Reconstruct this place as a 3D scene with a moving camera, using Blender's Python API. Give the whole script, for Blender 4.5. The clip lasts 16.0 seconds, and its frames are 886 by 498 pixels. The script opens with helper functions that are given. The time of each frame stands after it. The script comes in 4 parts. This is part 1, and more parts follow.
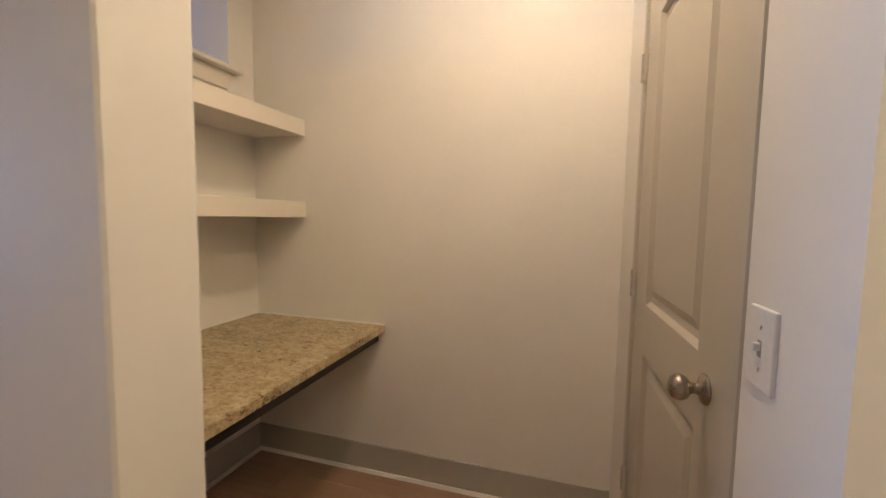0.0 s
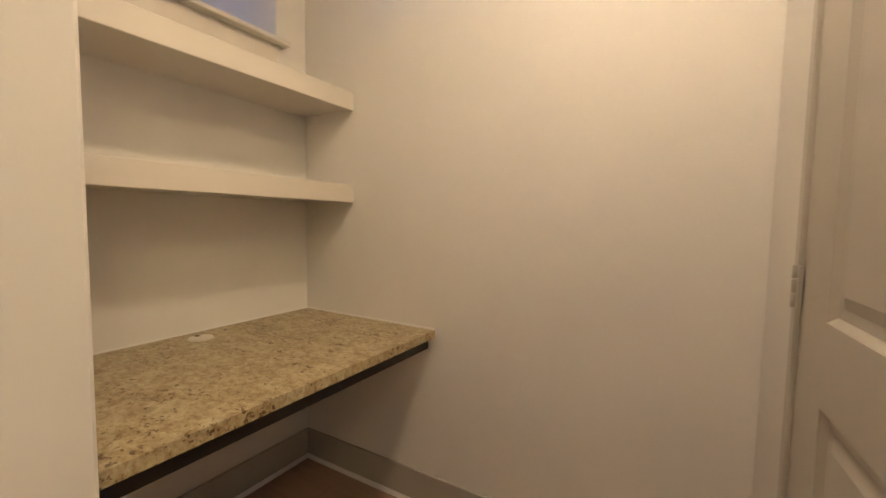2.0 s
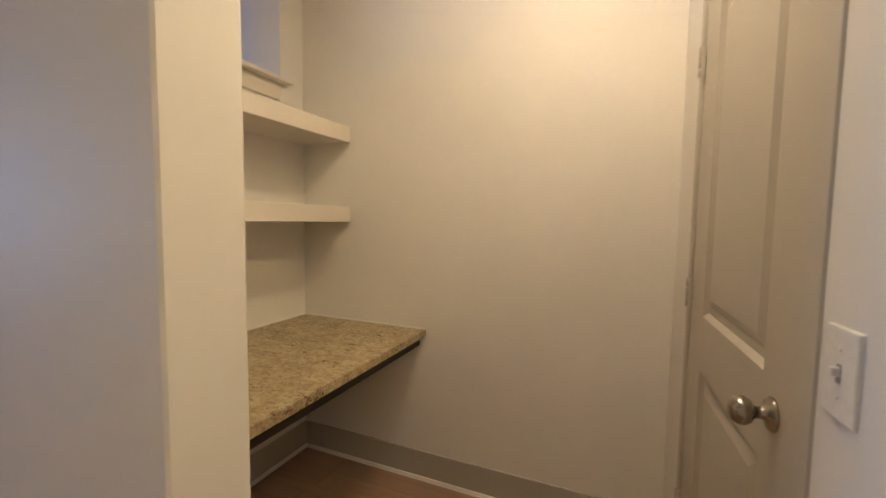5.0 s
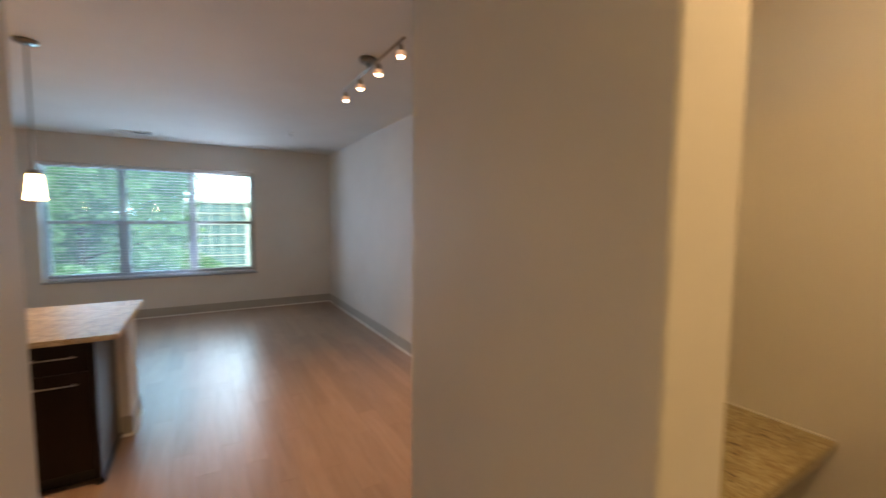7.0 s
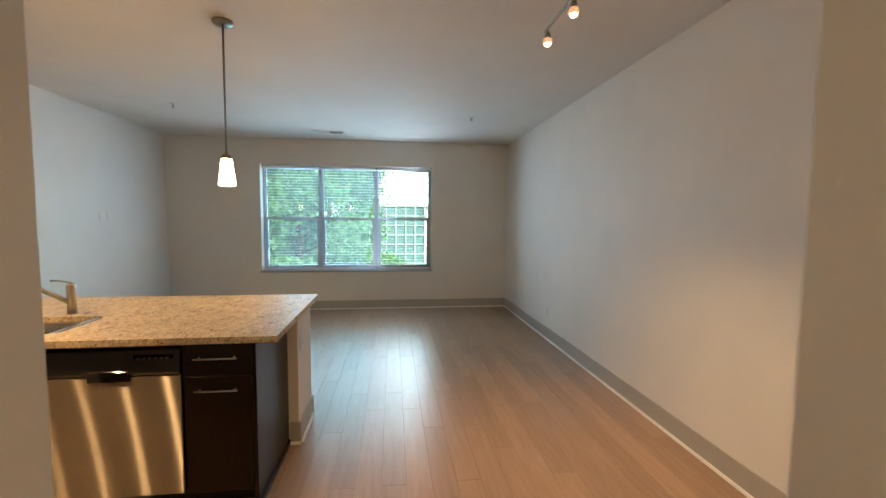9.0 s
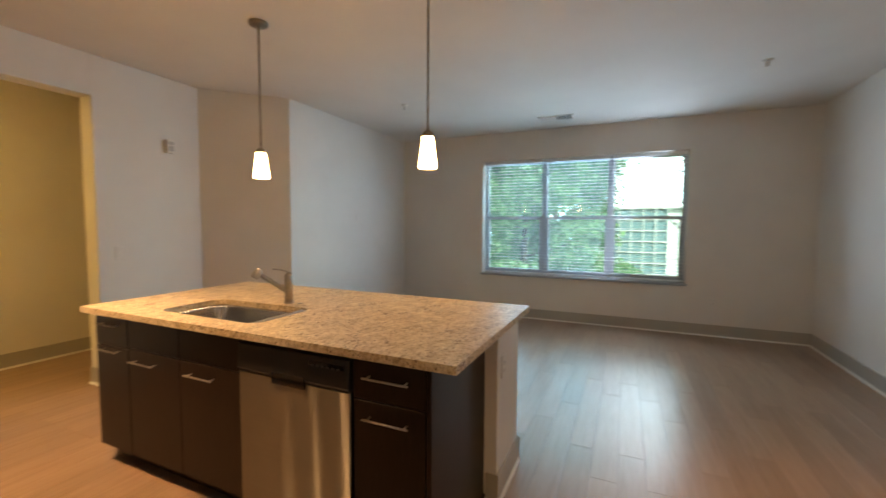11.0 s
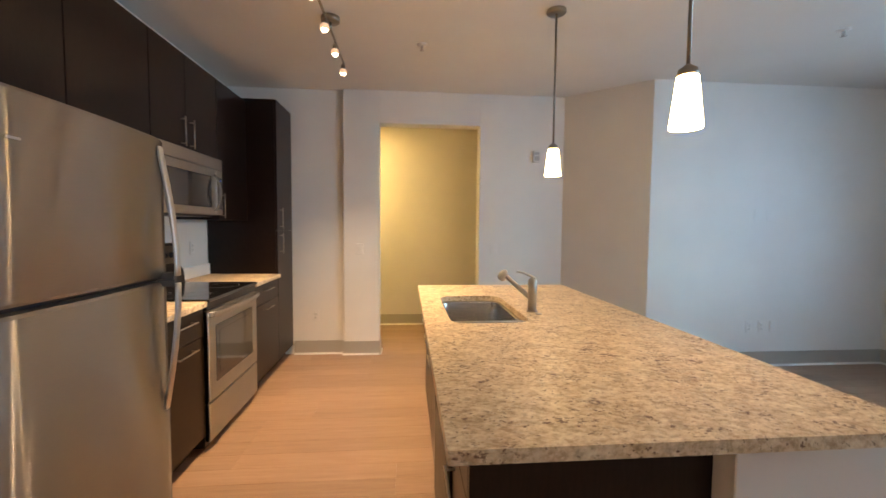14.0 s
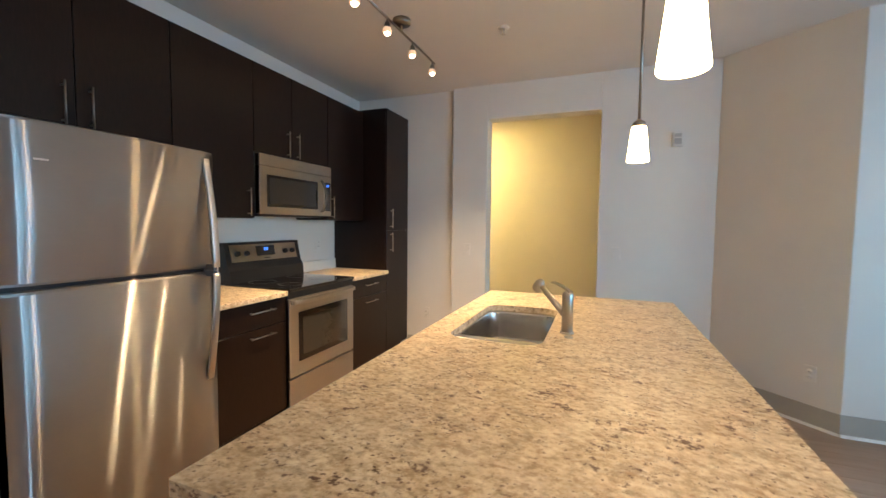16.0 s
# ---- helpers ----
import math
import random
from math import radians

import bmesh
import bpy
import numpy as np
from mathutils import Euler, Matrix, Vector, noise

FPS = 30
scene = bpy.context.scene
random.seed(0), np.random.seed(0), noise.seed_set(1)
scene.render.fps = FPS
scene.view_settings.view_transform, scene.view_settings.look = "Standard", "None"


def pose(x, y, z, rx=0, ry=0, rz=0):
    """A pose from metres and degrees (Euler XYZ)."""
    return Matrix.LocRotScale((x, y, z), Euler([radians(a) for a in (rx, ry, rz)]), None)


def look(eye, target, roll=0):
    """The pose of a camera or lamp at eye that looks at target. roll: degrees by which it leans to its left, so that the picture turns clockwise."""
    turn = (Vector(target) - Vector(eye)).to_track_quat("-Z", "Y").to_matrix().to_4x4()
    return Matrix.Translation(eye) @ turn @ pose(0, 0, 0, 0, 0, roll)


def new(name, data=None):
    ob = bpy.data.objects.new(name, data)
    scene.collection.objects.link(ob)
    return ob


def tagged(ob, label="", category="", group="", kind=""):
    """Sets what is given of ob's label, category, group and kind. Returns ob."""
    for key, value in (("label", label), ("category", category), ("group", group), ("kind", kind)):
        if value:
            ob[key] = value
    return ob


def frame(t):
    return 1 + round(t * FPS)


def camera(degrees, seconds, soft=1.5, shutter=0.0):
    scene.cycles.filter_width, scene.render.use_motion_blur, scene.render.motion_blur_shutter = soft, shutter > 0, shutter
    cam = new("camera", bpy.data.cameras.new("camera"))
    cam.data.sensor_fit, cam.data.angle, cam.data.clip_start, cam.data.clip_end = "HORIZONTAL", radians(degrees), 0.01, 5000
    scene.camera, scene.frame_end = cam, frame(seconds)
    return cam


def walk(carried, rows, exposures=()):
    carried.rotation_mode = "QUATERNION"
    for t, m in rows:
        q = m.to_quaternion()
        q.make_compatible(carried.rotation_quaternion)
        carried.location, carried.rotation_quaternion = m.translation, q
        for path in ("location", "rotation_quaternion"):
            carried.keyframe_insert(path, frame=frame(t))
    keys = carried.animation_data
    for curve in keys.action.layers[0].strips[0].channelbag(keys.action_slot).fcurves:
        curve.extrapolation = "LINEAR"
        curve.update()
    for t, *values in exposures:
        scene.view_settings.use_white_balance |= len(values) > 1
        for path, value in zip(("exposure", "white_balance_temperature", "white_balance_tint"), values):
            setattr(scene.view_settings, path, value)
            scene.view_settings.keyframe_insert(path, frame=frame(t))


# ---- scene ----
cam = camera(95.0, 16.0, shutter=0.5)

PATH = [
    (0, (0.987, 0.787, 1.305), (0.404, 2.694, 1.15), 0.9),
    (0.5, (1.022, 0.9, 1.297), (0.406, 2.797, 1.141), 0.9),
    (1, (1.005, 1.007, 1.281), (0.285, 2.866, 1.126), 0.8),
    (1.5, (1.006, 1.128, 1.239), (0.115, 2.913, 1.094), 0.9),
    (2, (0.996, 1.19, 1.217), (-0.016, 2.909, 1.079), 0.9),
    (2.5, (0.99, 1.24, 1.201), (-0.115, 2.901, 1.067), 1.0),
    (3, (0.997, 1.267, 1.189), (-0.151, 2.9, 1.061), 1.1),
    (3.5, (1.018, 1.232, 1.178), (-0.095, 2.888, 1.048), 1.0),
    (6, (0.9, 0.63, 1.496), (0.247, 2.515, 1.349), 0.8),
    (6.5, (0.752, 0.654, 1.581), (-0.494, 2.21, 1.416), 0.4),
    (7, (0.653, 0.56, 1.598), (-1.066, 1.571, 1.445), 0.5),
    (7.5, (0.465, 0.623, 1.558), (-1.45, 1.181, 1.412), 0.7),
    (8, (0.223, 0.648, 1.525), (-1.735, 1.028, 1.382), 0.6),
    (8.2, (0.103, 0.671, 1.512), (-1.862, 1.015, 1.37), 0.5),
    (10.3, (-0.81, 0.615, 1.419), (-2.792, 0.374, 1.289), 0.5),
    (10.5, (-0.915, 0.581, 1.402), (-2.87, 0.18, 1.279), 0.4),
    (11, (-1.076, 0.606, 1.377), (-2.897, -0.214, 1.258), 0.3),
    (11.5, (-1.252, 0.688, 1.343), (-2.853, -0.506, 1.23), 0.3),
    (12, (-1.42, 0.783, 1.343), (-2.747, -0.708, 1.231), 0.3),
    (12.5, (-1.588, 0.807, 1.324), (-2.622, -0.901, 1.214), 0.4),
    (13, (-1.767, 0.835, 1.341), (-2.505, -1.021, 1.228), 0.4),
    (13.5, (-2.007, 0.882, 1.352), (-2.455, -1.064, 1.235), 0.5),
    (14, (-2.207, 0.891, 1.359), (-2.382, -1.098, 1.247), 0.5),
    (14.5, (-2.439, 0.844, 1.36), (-2.344, -1.15, 1.247), 0.4),
    (15, (-2.63, 0.779, 1.366), (-2.304, -1.191, 1.25), 0.5),
    (15.5, (-2.856, 0.701, 1.375), (-2.311, -1.22, 1.26), 0.5),
    (16, (-2.987, 0.579, 1.364), (-2.267, -1.282, 1.245), 0.6),
]
walk(cam, [(t, look(eye, target, roll)) for t, eye, target, roll in PATH],
     [(0, 1.68, 5550, 28), (1.0, 1.70, 5650, 28), (2.5, 1.76, 5650, 25), (3.5, 1.80, 6200, 23), (6.0, 1.50, 5500, 26), (6.5, 1.38, 5600, 28),
      (7.0, 1.08, 8100, 28), (7.5, 1.28, 8500, 22), (8.0, 1.38, 8500, 20), (10.5, 1.18, 8900, 23), (11.5, 1.09, 9300, 27), (12.5, 1.22, 9600, 28), (13.0, 1.34, 8900, 26), (13.5, 1.50, 7600, 23),
      (14.5, 1.52, 7100, 20), (16, 1.55, 6550, 15)])

# ---- light ----
WALL_H = 2.743
world = bpy.data.worlds.new("sky")
scene.world = world
world.use_nodes = True
sky = world.node_tree.nodes.new("ShaderNodeTexSky")
sky.sky_type = "NISHITA"
sky.sun_disc = False
sky.sun_elevation, sky.sun_rotation = radians(43), radians(53)
sky.air_density, sky.dust_density = 1.0, 2.0
world.node_tree.links.new(sky.outputs[0], world.node_tree.nodes["Background"].inputs[0])
world.node_tree.nodes["Background"].inputs[1].default_value = 0.15


def lamp(name, kind, place, watts, colour, size=0.05, aim=None):
    data = bpy.data.lights.new(name, kind)
    data.energy, data.color = watts, colour
    if kind == "SUN":
        data.angle = size
    elif kind == "AREA":
        data.shape, data.size = "DISK", size
    else:
        data.shadow_soft_size = size
    ob = new(name, data)
    ob.matrix_world = look(place, aim) if aim else pose(*place)
    return ob


sun = lamp("sun", "SUN", (8, 6, 9.4), 5.0, (1.0, 0.95, 0.87), radians(0.6), (0, 0, 0))
WARM = (1.0, 0.73, 0.42)
PENDANT_W = 3.8
YELLOW = (1.0, 0.74, 0.24)
SOFT = (1.0, 0.775, 0.40)
PANTRY_W, SERVICE_W, HALL_W, SPOT_W = 5.7, 13.0, 5.7, 19.0
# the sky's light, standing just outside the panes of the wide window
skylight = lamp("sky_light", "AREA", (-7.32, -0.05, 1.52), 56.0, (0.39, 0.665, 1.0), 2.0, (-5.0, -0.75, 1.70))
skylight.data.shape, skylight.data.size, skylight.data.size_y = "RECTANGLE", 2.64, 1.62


# ---- materials ----
def shader(name):
    m = bpy.data.materials.new(name)
    m.use_nodes = True
    nt = m.node_tree
    return m, nt, nt.nodes["Principled BSDF"]


def coords(nt, scale=(1, 1, 1), world_space=True):
    n, mp = nt.nodes, nt.nodes.new("ShaderNodeMapping")
    if world_space:
        src = n.new("ShaderNodeNewGeometry").outputs["Position"]
    else:
        src = n.new("ShaderNodeTexCoord").outputs["Object"]
    nt.links.new(src, mp.inputs[0])
    mp.inputs["Scale"].default_value = scale
    return mp.outputs[0]


def noise_tex(nt, vec, scale, detail=4, rough=0.55):
    n = nt.nodes.new("ShaderNodeTexNoise")
    n.inputs["Scale"].default_value, n.inputs["Detail"].default_value = scale, detail
    n.inputs["Roughness"].default_value = rough
    nt.links.new(vec, n.inputs["Vector"])
    return n.outputs["Fac"]


def ramp(nt, fac, stops):
    r = nt.nodes.new("ShaderNodeValToRGB")
    while len(r.color_ramp.elements) < len(stops):
        r.color_ramp.elements.new(0.5)
    for e, (p, c) in zip(r.color_ramp.elements, stops):
        e.position, e.color = p, (*c, 1)
    nt.links.new(fac, r.inputs[0])
    return r.outputs[0]


def mix(nt, fac, a, b, mode="MIX"):
    m = nt.nodes.new("ShaderNodeMix")
    m.data_type, m.blend_type = "RGBA", mode
    for sock, v in ((m.inputs[0], fac), (m.inputs[6], a), (m.inputs[7], b)):
        if isinstance(v, (int, float)):
            sock.default_value = v
        elif isinstance(v, tuple):
            sock.default_value = (*v, 1)
        else:
            nt.links.new(v, sock)
    return m.outputs[2]


def bump(nt, bsdf, height, strength, distance):
    b = nt.nodes.new("ShaderNodeBump")
    b.inputs["Strength"].default_value, b.inputs["Distance"].default_value = strength, distance
    nt.links.new(height, b.inputs["Height"])
    nt.links.new(b.outputs[0], bsdf.inputs["Normal"])


def paint(name, colour, rough=0.6, vary=0.06, grain=220, depth=0.0006, coat=0.0):
    m, nt, b = shader(name)
    v = coords(nt)
    blot = noise_tex(nt, v, 1.7, 3)
    dark = tuple(c * (1 - vary) for c in colour)
    light = tuple(min(1, c * (1 + vary * 0.5)) for c in colour)
    nt.links.new(ramp(nt, blot, [(0.3, dark), (0.7, light)]), b.inputs["Base Color"])
    b.inputs["Roughness"].default_value = rough
    b.inputs["Coat Weight"].default_value = coat
    bump(nt, b, noise_tex(nt, v, grain, 3), 0.35, depth)
    return m


def steel(name, colour=(0.56, 0.54, 0.51), rough=0.27, along="z", streak=0.05, brush=0.0):
    """Satin metal; brush: how far level brush marks draw its highlights out upwards and downwards."""
    m, nt, b = shader(name)
    s = {"z": (420, 420, 2.0), "x": (2.0, 420, 420), "y": (420, 2.0, 420)}[along]
    f = noise_tex(nt, coords(nt, s), 1.0, 2, 0.5)
    col = ramp(nt, f, [(0.25, tuple(c * (1 - streak) for c in colour)), (0.75, colour)])
    if not brush:
        nt.links.new(col, b.inputs["Base Color"])
        b.inputs["Metallic"].default_value = 1.0
        b.inputs["Roughness"].default_value = rough
        return m
    smear = noise_tex(nt, coords(nt), 3.5, 3, 0.6)
    col = mix(nt, 1.0, col, ramp(nt, smear, [(0.3, (0.93, 0.93, 0.93)), (0.7, (1.0, 1.0, 1.0))]), "MULTIPLY")
    g, side = nt.nodes.new("ShaderNodeBsdfAnisotropic"), nt.nodes.new("ShaderNodeCombineXYZ")
    side.inputs[1].default_value = 1.0
    nt.links.new(side.outputs[0], g.inputs["Tangent"])
    nt.links.new(col, g.inputs["Color"])
    g.inputs["Roughness"].default_value, g.inputs["Anisotropy"].default_value = rough, brush
    # a soft, wide sheen of the bare metal under the sharp one along the brush marks
    soft = nt.nodes.new("ShaderNodeBsdfAnisotropic")
    nt.links.new(side.outputs[0], soft.inputs["Tangent"])
    nt.links.new(col, soft.inputs["Color"])
    soft.inputs["Roughness"].default_value, soft.inputs["Anisotropy"].default_value = 0.55, 0.45
    both = nt.nodes.new("ShaderNodeMixShader")
    both.inputs[0].default_value = 0.42
    nt.links.new(g.outputs[0], both.inputs[1])
    nt.links.new(soft.outputs[0], both.inputs[2])
    nt.links.new(both.outputs[0], nt.nodes["Material Output"].inputs[0])
    return m


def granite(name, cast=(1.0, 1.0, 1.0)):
    m, nt, b = shader(name)
    v = coords(nt)
    drift = nt.nodes.new("ShaderNodeMapping")
    nt.links.new(v, drift.inputs[0])
    drift.inputs["Rotation"].default_value = (0, 0, radians(28))
    drift.inputs["Scale"].default_value = (1.2, 1.6, 1.4)
    d = drift.outputs[0]

    def spots(fac, low, high, most, patch):
        """A mask of flecks, thicker where the patch noise is high."""
        s = nt.nodes.new("ShaderNodeMath")
        s.operation = "MULTIPLY_ADD"
        s.inputs[1].default_value = 0.30
        nt.links.new(patch, s.inputs[0])
        nt.links.new(fac, s.inputs[2])
        return ramp(nt, s.outputs[0], [(low + 0.15, (0, 0, 0)), (high + 0.15, (most, most, most))])

    patch = noise_tex(nt, d, 6.0, 3, 0.6)
    big = noise_tex(nt, d, 11.0, 5, 0.66)
    mid = noise_tex(nt, d, 46.0, 5, 0.66)
    base = ramp(nt, big, [(0.36, (0.44, 0.31, 0.17)), (0.47, (0.62, 0.47, 0.29)), (0.58, (0.80, 0.67, 0.47))])
    cloud = ramp(nt, mid, [(0.33, (0.22, 0.14, 0.075)), (0.43, (0.52, 0.38, 0.225)), (0.53, (0.74, 0.60, 0.41)), (0.66, (0.88, 0.79, 0.62))])
    col = mix(nt, 0.5, base, cloud)
    rust = noise_tex(nt, d, 21.0, 5, 0.66)
    col = mix(nt, spots(rust, 0.55, 0.66, 0.55, big), col, (0.36, 0.19, 0.08))
    smoke = noise_tex(nt, d, 13.0, 6, 0.68)
    col = mix(nt, spots(smoke, 0.55, 0.68, 0.5, patch), col, (0.27, 0.19, 0.11))
    fleck = noise_tex(nt, d, 27.0, 5, 0.64)
    col = mix(nt, spots(fleck, 0.62, 0.66, 0.88, patch), col, (0.12, 0.052, 0.028))
    small = noise_tex(nt, d, 50.0, 3, 0.6)
    col = mix(nt, spots(small, 0.62, 0.66, 0.85, patch), col, (0.14, 0.062, 0.032))
    fine = noise_tex(nt, v, 120.0, 2, 0.5)
    col = mix(nt, spots(fine, 0.66, 0.72, 0.5, patch), col, (0.22, 0.13, 0.07))
    # tones the whole stone; the desk's copy is darkened here to look dimly lit
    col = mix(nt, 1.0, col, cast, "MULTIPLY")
    nt.links.new(col, b.inputs["Base Color"])
    b.inputs["Roughness"].default_value = 0.40
    b.inputs["Specular IOR Level"].default_value = 0.35
    bump(nt, b, mid, 0.08, 0.0005)
    return m


def planks(name):
    m, nt, b = shader(name)
    info = nt.nodes.new("ShaderNodeObjectInfo")
    geo = coords(nt, (1.3, 15.0, 1.0))
    shift = nt.nodes.new("ShaderNodeVectorMath")
    shift.operation = "ADD"
    nt.links.new(geo, shift.inputs[0])
    mul = nt.nodes.new("ShaderNodeMath")
    mul.operation = "MULTIPLY"
    mul.inputs[1].default_value = 37.0
    nt.links.new(info.outputs["Random"], mul.inputs[0])
    nt.links.new(mul.outputs[0], shift.inputs[1])
    grain = noise_tex(nt, shift.outputs[0], 2.2, 8, 0.68)
    col = ramp(nt, grain, [(0.30, (0.286, 0.178, 0.118)), (0.48, (0.329, 0.210, 0.142)), (0.68, (0.364, 0.241, 0.169))])
    tone = ramp(nt, info.outputs["Random"], [(0.0, (0.88, 0.87, 0.86)), (1.0, (1.08, 1.07, 1.06))])
    col = mix(nt, 1.0, col, tone, "MULTIPLY")
    nt.links.new(col, b.inputs["Base Color"])
    wear = noise_tex(nt, coords(nt, (0.8, 1.6, 1.0)), 3.2, 5)
    r = nt.nodes.new("ShaderNodeMapRange")
    r.inputs["To Min"].default_value, r.inputs["To Max"].default_value = 0.25, 0.37
    nt.links.new(wear, r.inputs[0])
    nt.links.new(r.outputs[0], b.inputs["Roughness"])
    b.inputs["Specular IOR Level"].default_value = 0.50
    bump(nt, b, grain, 0.10, 0.0008)
    return m


def espresso(name):
    m, nt, b = shader(name)
    g = noise_tex(nt, coords(nt, (14, 14, 1.6)), 9.0, 6, 0.65)
    nt.links.new(ramp(nt, g, [(0.3, (0.009, 0.0045, 0.0033)), (0.7, (0.017, 0.0088, 0.0062))]), b.inputs["Base Color"])
    b.inputs["Roughness"].default_value = 0.30
    b.inputs["Specular IOR Level"].default_value = 0.26
    bump(nt, b, g, 0.10, 0.0005)
    return m


def plain(name, colour, rough=0.4, metal=0.0, coat=0.0, grain=60):
    m, nt, b = shader(name)
    f = noise_tex(nt, coords(nt), grain, 3)
    nt.links.new(ramp(nt, f, [(0.3, tuple(c * 0.9 for c in colour)), (0.7, colour)]), b.inputs["Base Color"])
    b.inputs["Roughness"].default_value, b.inputs["Metallic"].default_value = rough, metal
    b.inputs["Coat Weight"].default_value = coat
    return m


def glow(name, colour, strength):
    m, nt, b = shader(name)
    b.inputs["Base Color"].default_value = (*colour, 1)
    b.inputs["Emission Color"].default_value = (*colour, 1)
    b.inputs["Emission Strength"].default_value = strength
    return m


def pane_glass(name):
    m, nt, b = shader(name)
    out = nt.nodes["Material Output"]
    tr, gl = nt.nodes.new("ShaderNodeBsdfTransparent"), nt.nodes.new("ShaderNodeBsdfGlossy")
    # the cyan of the hazy daylight outside is put into the glass tint
    tr.inputs[0].default_value = (0.67, 0.93, 0.98, 1)
    gl.inputs["Roughness"].default_value = 0.02
    fr = nt.nodes.new("ShaderNodeFresnel")
    fr.inputs[0].default_value = 1.36
    mx = nt.nodes.new("ShaderNodeMixShader")
    nt.links.new(fr.outputs[0], mx.inputs[0])
    nt.links.new(tr.outputs[0], mx.inputs[1])
    nt.links.new(gl.outputs[0], mx.inputs[2])
    # bright haze over the view, mixed into the glass as a faint pale layer
    veil = nt.nodes.new("ShaderNodeBsdfTranslucent")
    veil.inputs[0].default_value = (0.70, 0.92, 0.95, 1)
    veil_mix = nt.nodes.new("ShaderNodeMixShader")
    veil_mix.inputs[0].default_value = 0.022
    nt.links.new(mx.outputs[0], veil_mix.inputs[1])
    nt.links.new(veil.outputs[0], veil_mix.inputs[2])
    nt.links.new(veil_mix.outputs[0], out.inputs[0])
    return m


def foliage(name, dark, light):
    m, nt, b = shader(name)
    rnd = nt.nodes.new("ShaderNodeNewGeometry").outputs["Random Per Island"]
    nt.links.new(ramp(nt, rnd, [(0.0, dark), (1.0, light)]), b.inputs["Base Color"])
    b.inputs["Roughness"].default_value = 0.6
    thin = nt.nodes.new("ShaderNodeBsdfTranslucent")
    nt.links.new(ramp(nt, rnd, [(0.0, light), (1.0, tuple(min(1, c * 1.5) for c in light))]), thin.inputs[0])
    mx = nt.nodes.new("ShaderNodeMixShader")
    mx.inputs[0].default_value = 0.5
    nt.links.new(b.outputs[0], mx.inputs[1])
    nt.links.new(thin.outputs[0], mx.inputs[2])
    nt.links.new(mx.outputs[0], nt.nodes["Material Output"].inputs[0])
    return m


M_WALL = paint("wall_paint", (0.72, 0.69, 0.64), 0.62, 0.05)
M_CEIL = paint("ceiling_paint", (0.69, 0.67, 0.63), 0.75, 0.04, 120, 0.0012)
M_BASE = paint("trim_grey", (0.40, 0.37, 0.32), 0.45, 0.05)
M_WHITE = paint("trim_white", (0.78, 0.75, 0.70), 0.42, 0.04)
M_DOOR = paint("door_paint", (0.46, 0.42, 0.35), 0.36, 0.05)
M_SHELF = paint("shelf_paint", (0.66, 0.61, 0.53), 0.42, 0.05)
M_GRANITE = granite("granite")
# the kitchen granite again; the nook's dim light is put into its colour
M_GRANITE_DIM = granite("granite_dimmed", (0.60, 0.61, 0.52))
M_PLANK = planks("oak_plank")
M_UNDER = paint("underlay", (0.28, 0.185, 0.125), 0.7, 0.1)
M_DARK = espresso("espresso_wood")
M_STEEL = steel("brushed_steel", (0.46, 0.45, 0.43), 0.20, "y", 0.03, 0.92)
M_STEELH = steel("brushed_steel_across", (0.56, 0.54, 0.51), 0.32, "y", 0.06, 0.75)
M_NICKEL = steel("satin_nickel", (0.48, 0.45, 0.41), 0.32, "z", 0.05)
M_SINK = steel("sink_steel", (0.50, 0.49, 0.48), 0.25, "y")
M_RIM = steel("polished_rim", (0.60, 0.58, 0.55), 0.20, "x")
M_STEELD = steel("dishwasher_steel", (0.37, 0.33, 0.27), 0.22, "y", 0.05, 0.91)
M_HANDLE = steel("handle_steel", (0.60, 0.59, 0.57), 0.40, "z", 0.04)
M_KNOB = steel("knob_nickel", (0.36, 0.325, 0.28), 0.24, "z", 0.05)
# nickel darkened in colour for the dim room that the lamp fittings mirror
M_FIXTURE = steel("nickel_dim_reflection", (0.30, 0.27, 0.23), 0.34, "z", 0.05)
M_BLACK = plain("black_plastic", (0.012, 0.012, 0.013), 0.34)
M_GLASSB = plain("black_glass", (0.008, 0.008, 0.009), 0.06, coat=0.4)
M_OVENW = plain("oven_glass", (0.035, 0.034, 0.032), 0.10, coat=0.3)
M_GREY = plain("dark_grey_metal", (0.10, 0.10, 0.10), 0.45)
M_IRON = plain("black_steel", (0.015, 0.012, 0.010), 0.5)
M_PLATE = plain("white_plastic", (0.75, 0.72, 0.67), 0.35)
M_SLOT = plain("dark_slot", (0.06, 0.055, 0.05), 0.6)
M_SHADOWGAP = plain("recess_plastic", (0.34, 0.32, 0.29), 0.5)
M_LENS = plain("grey_lens", (0.46, 0.44, 0.41), 0.3)
# white vinyl; the shade of standing against daylight is put into this grey-blue
M_VINYL = plain("backlit_white_vinyl", (0.40, 0.44, 0.48), 0.4)
M_SLAT = plain("white_slat", (0.74, 0.76, 0.78), 0.5)
M_PANE = pane_glass("window_glass")
M_HAZE = glow("bright_cloud", (0.80, 0.94, 1.0), 1.5)
M_SHADE = glow("lit_opal_glass", (1.0, 0.68, 0.30), 15.0)
M_BULB = glow("lit_bulb", (1.0, 0.74, 0.46), 11.0)
M_CUP = glow("lit_frosted_glass", (0.80, 0.52, 0.32), 0.30)
M_BLUE = glow("blue_display", (0.05, 0.22, 1.0), 0.5)
M_DOME = glow("lit_dome", (1.0, 0.74, 0.42), 1.2)
M_BARK = paint("bark", (0.10, 0.07, 0.05), 0.9, 0.3, 30, 0.01)
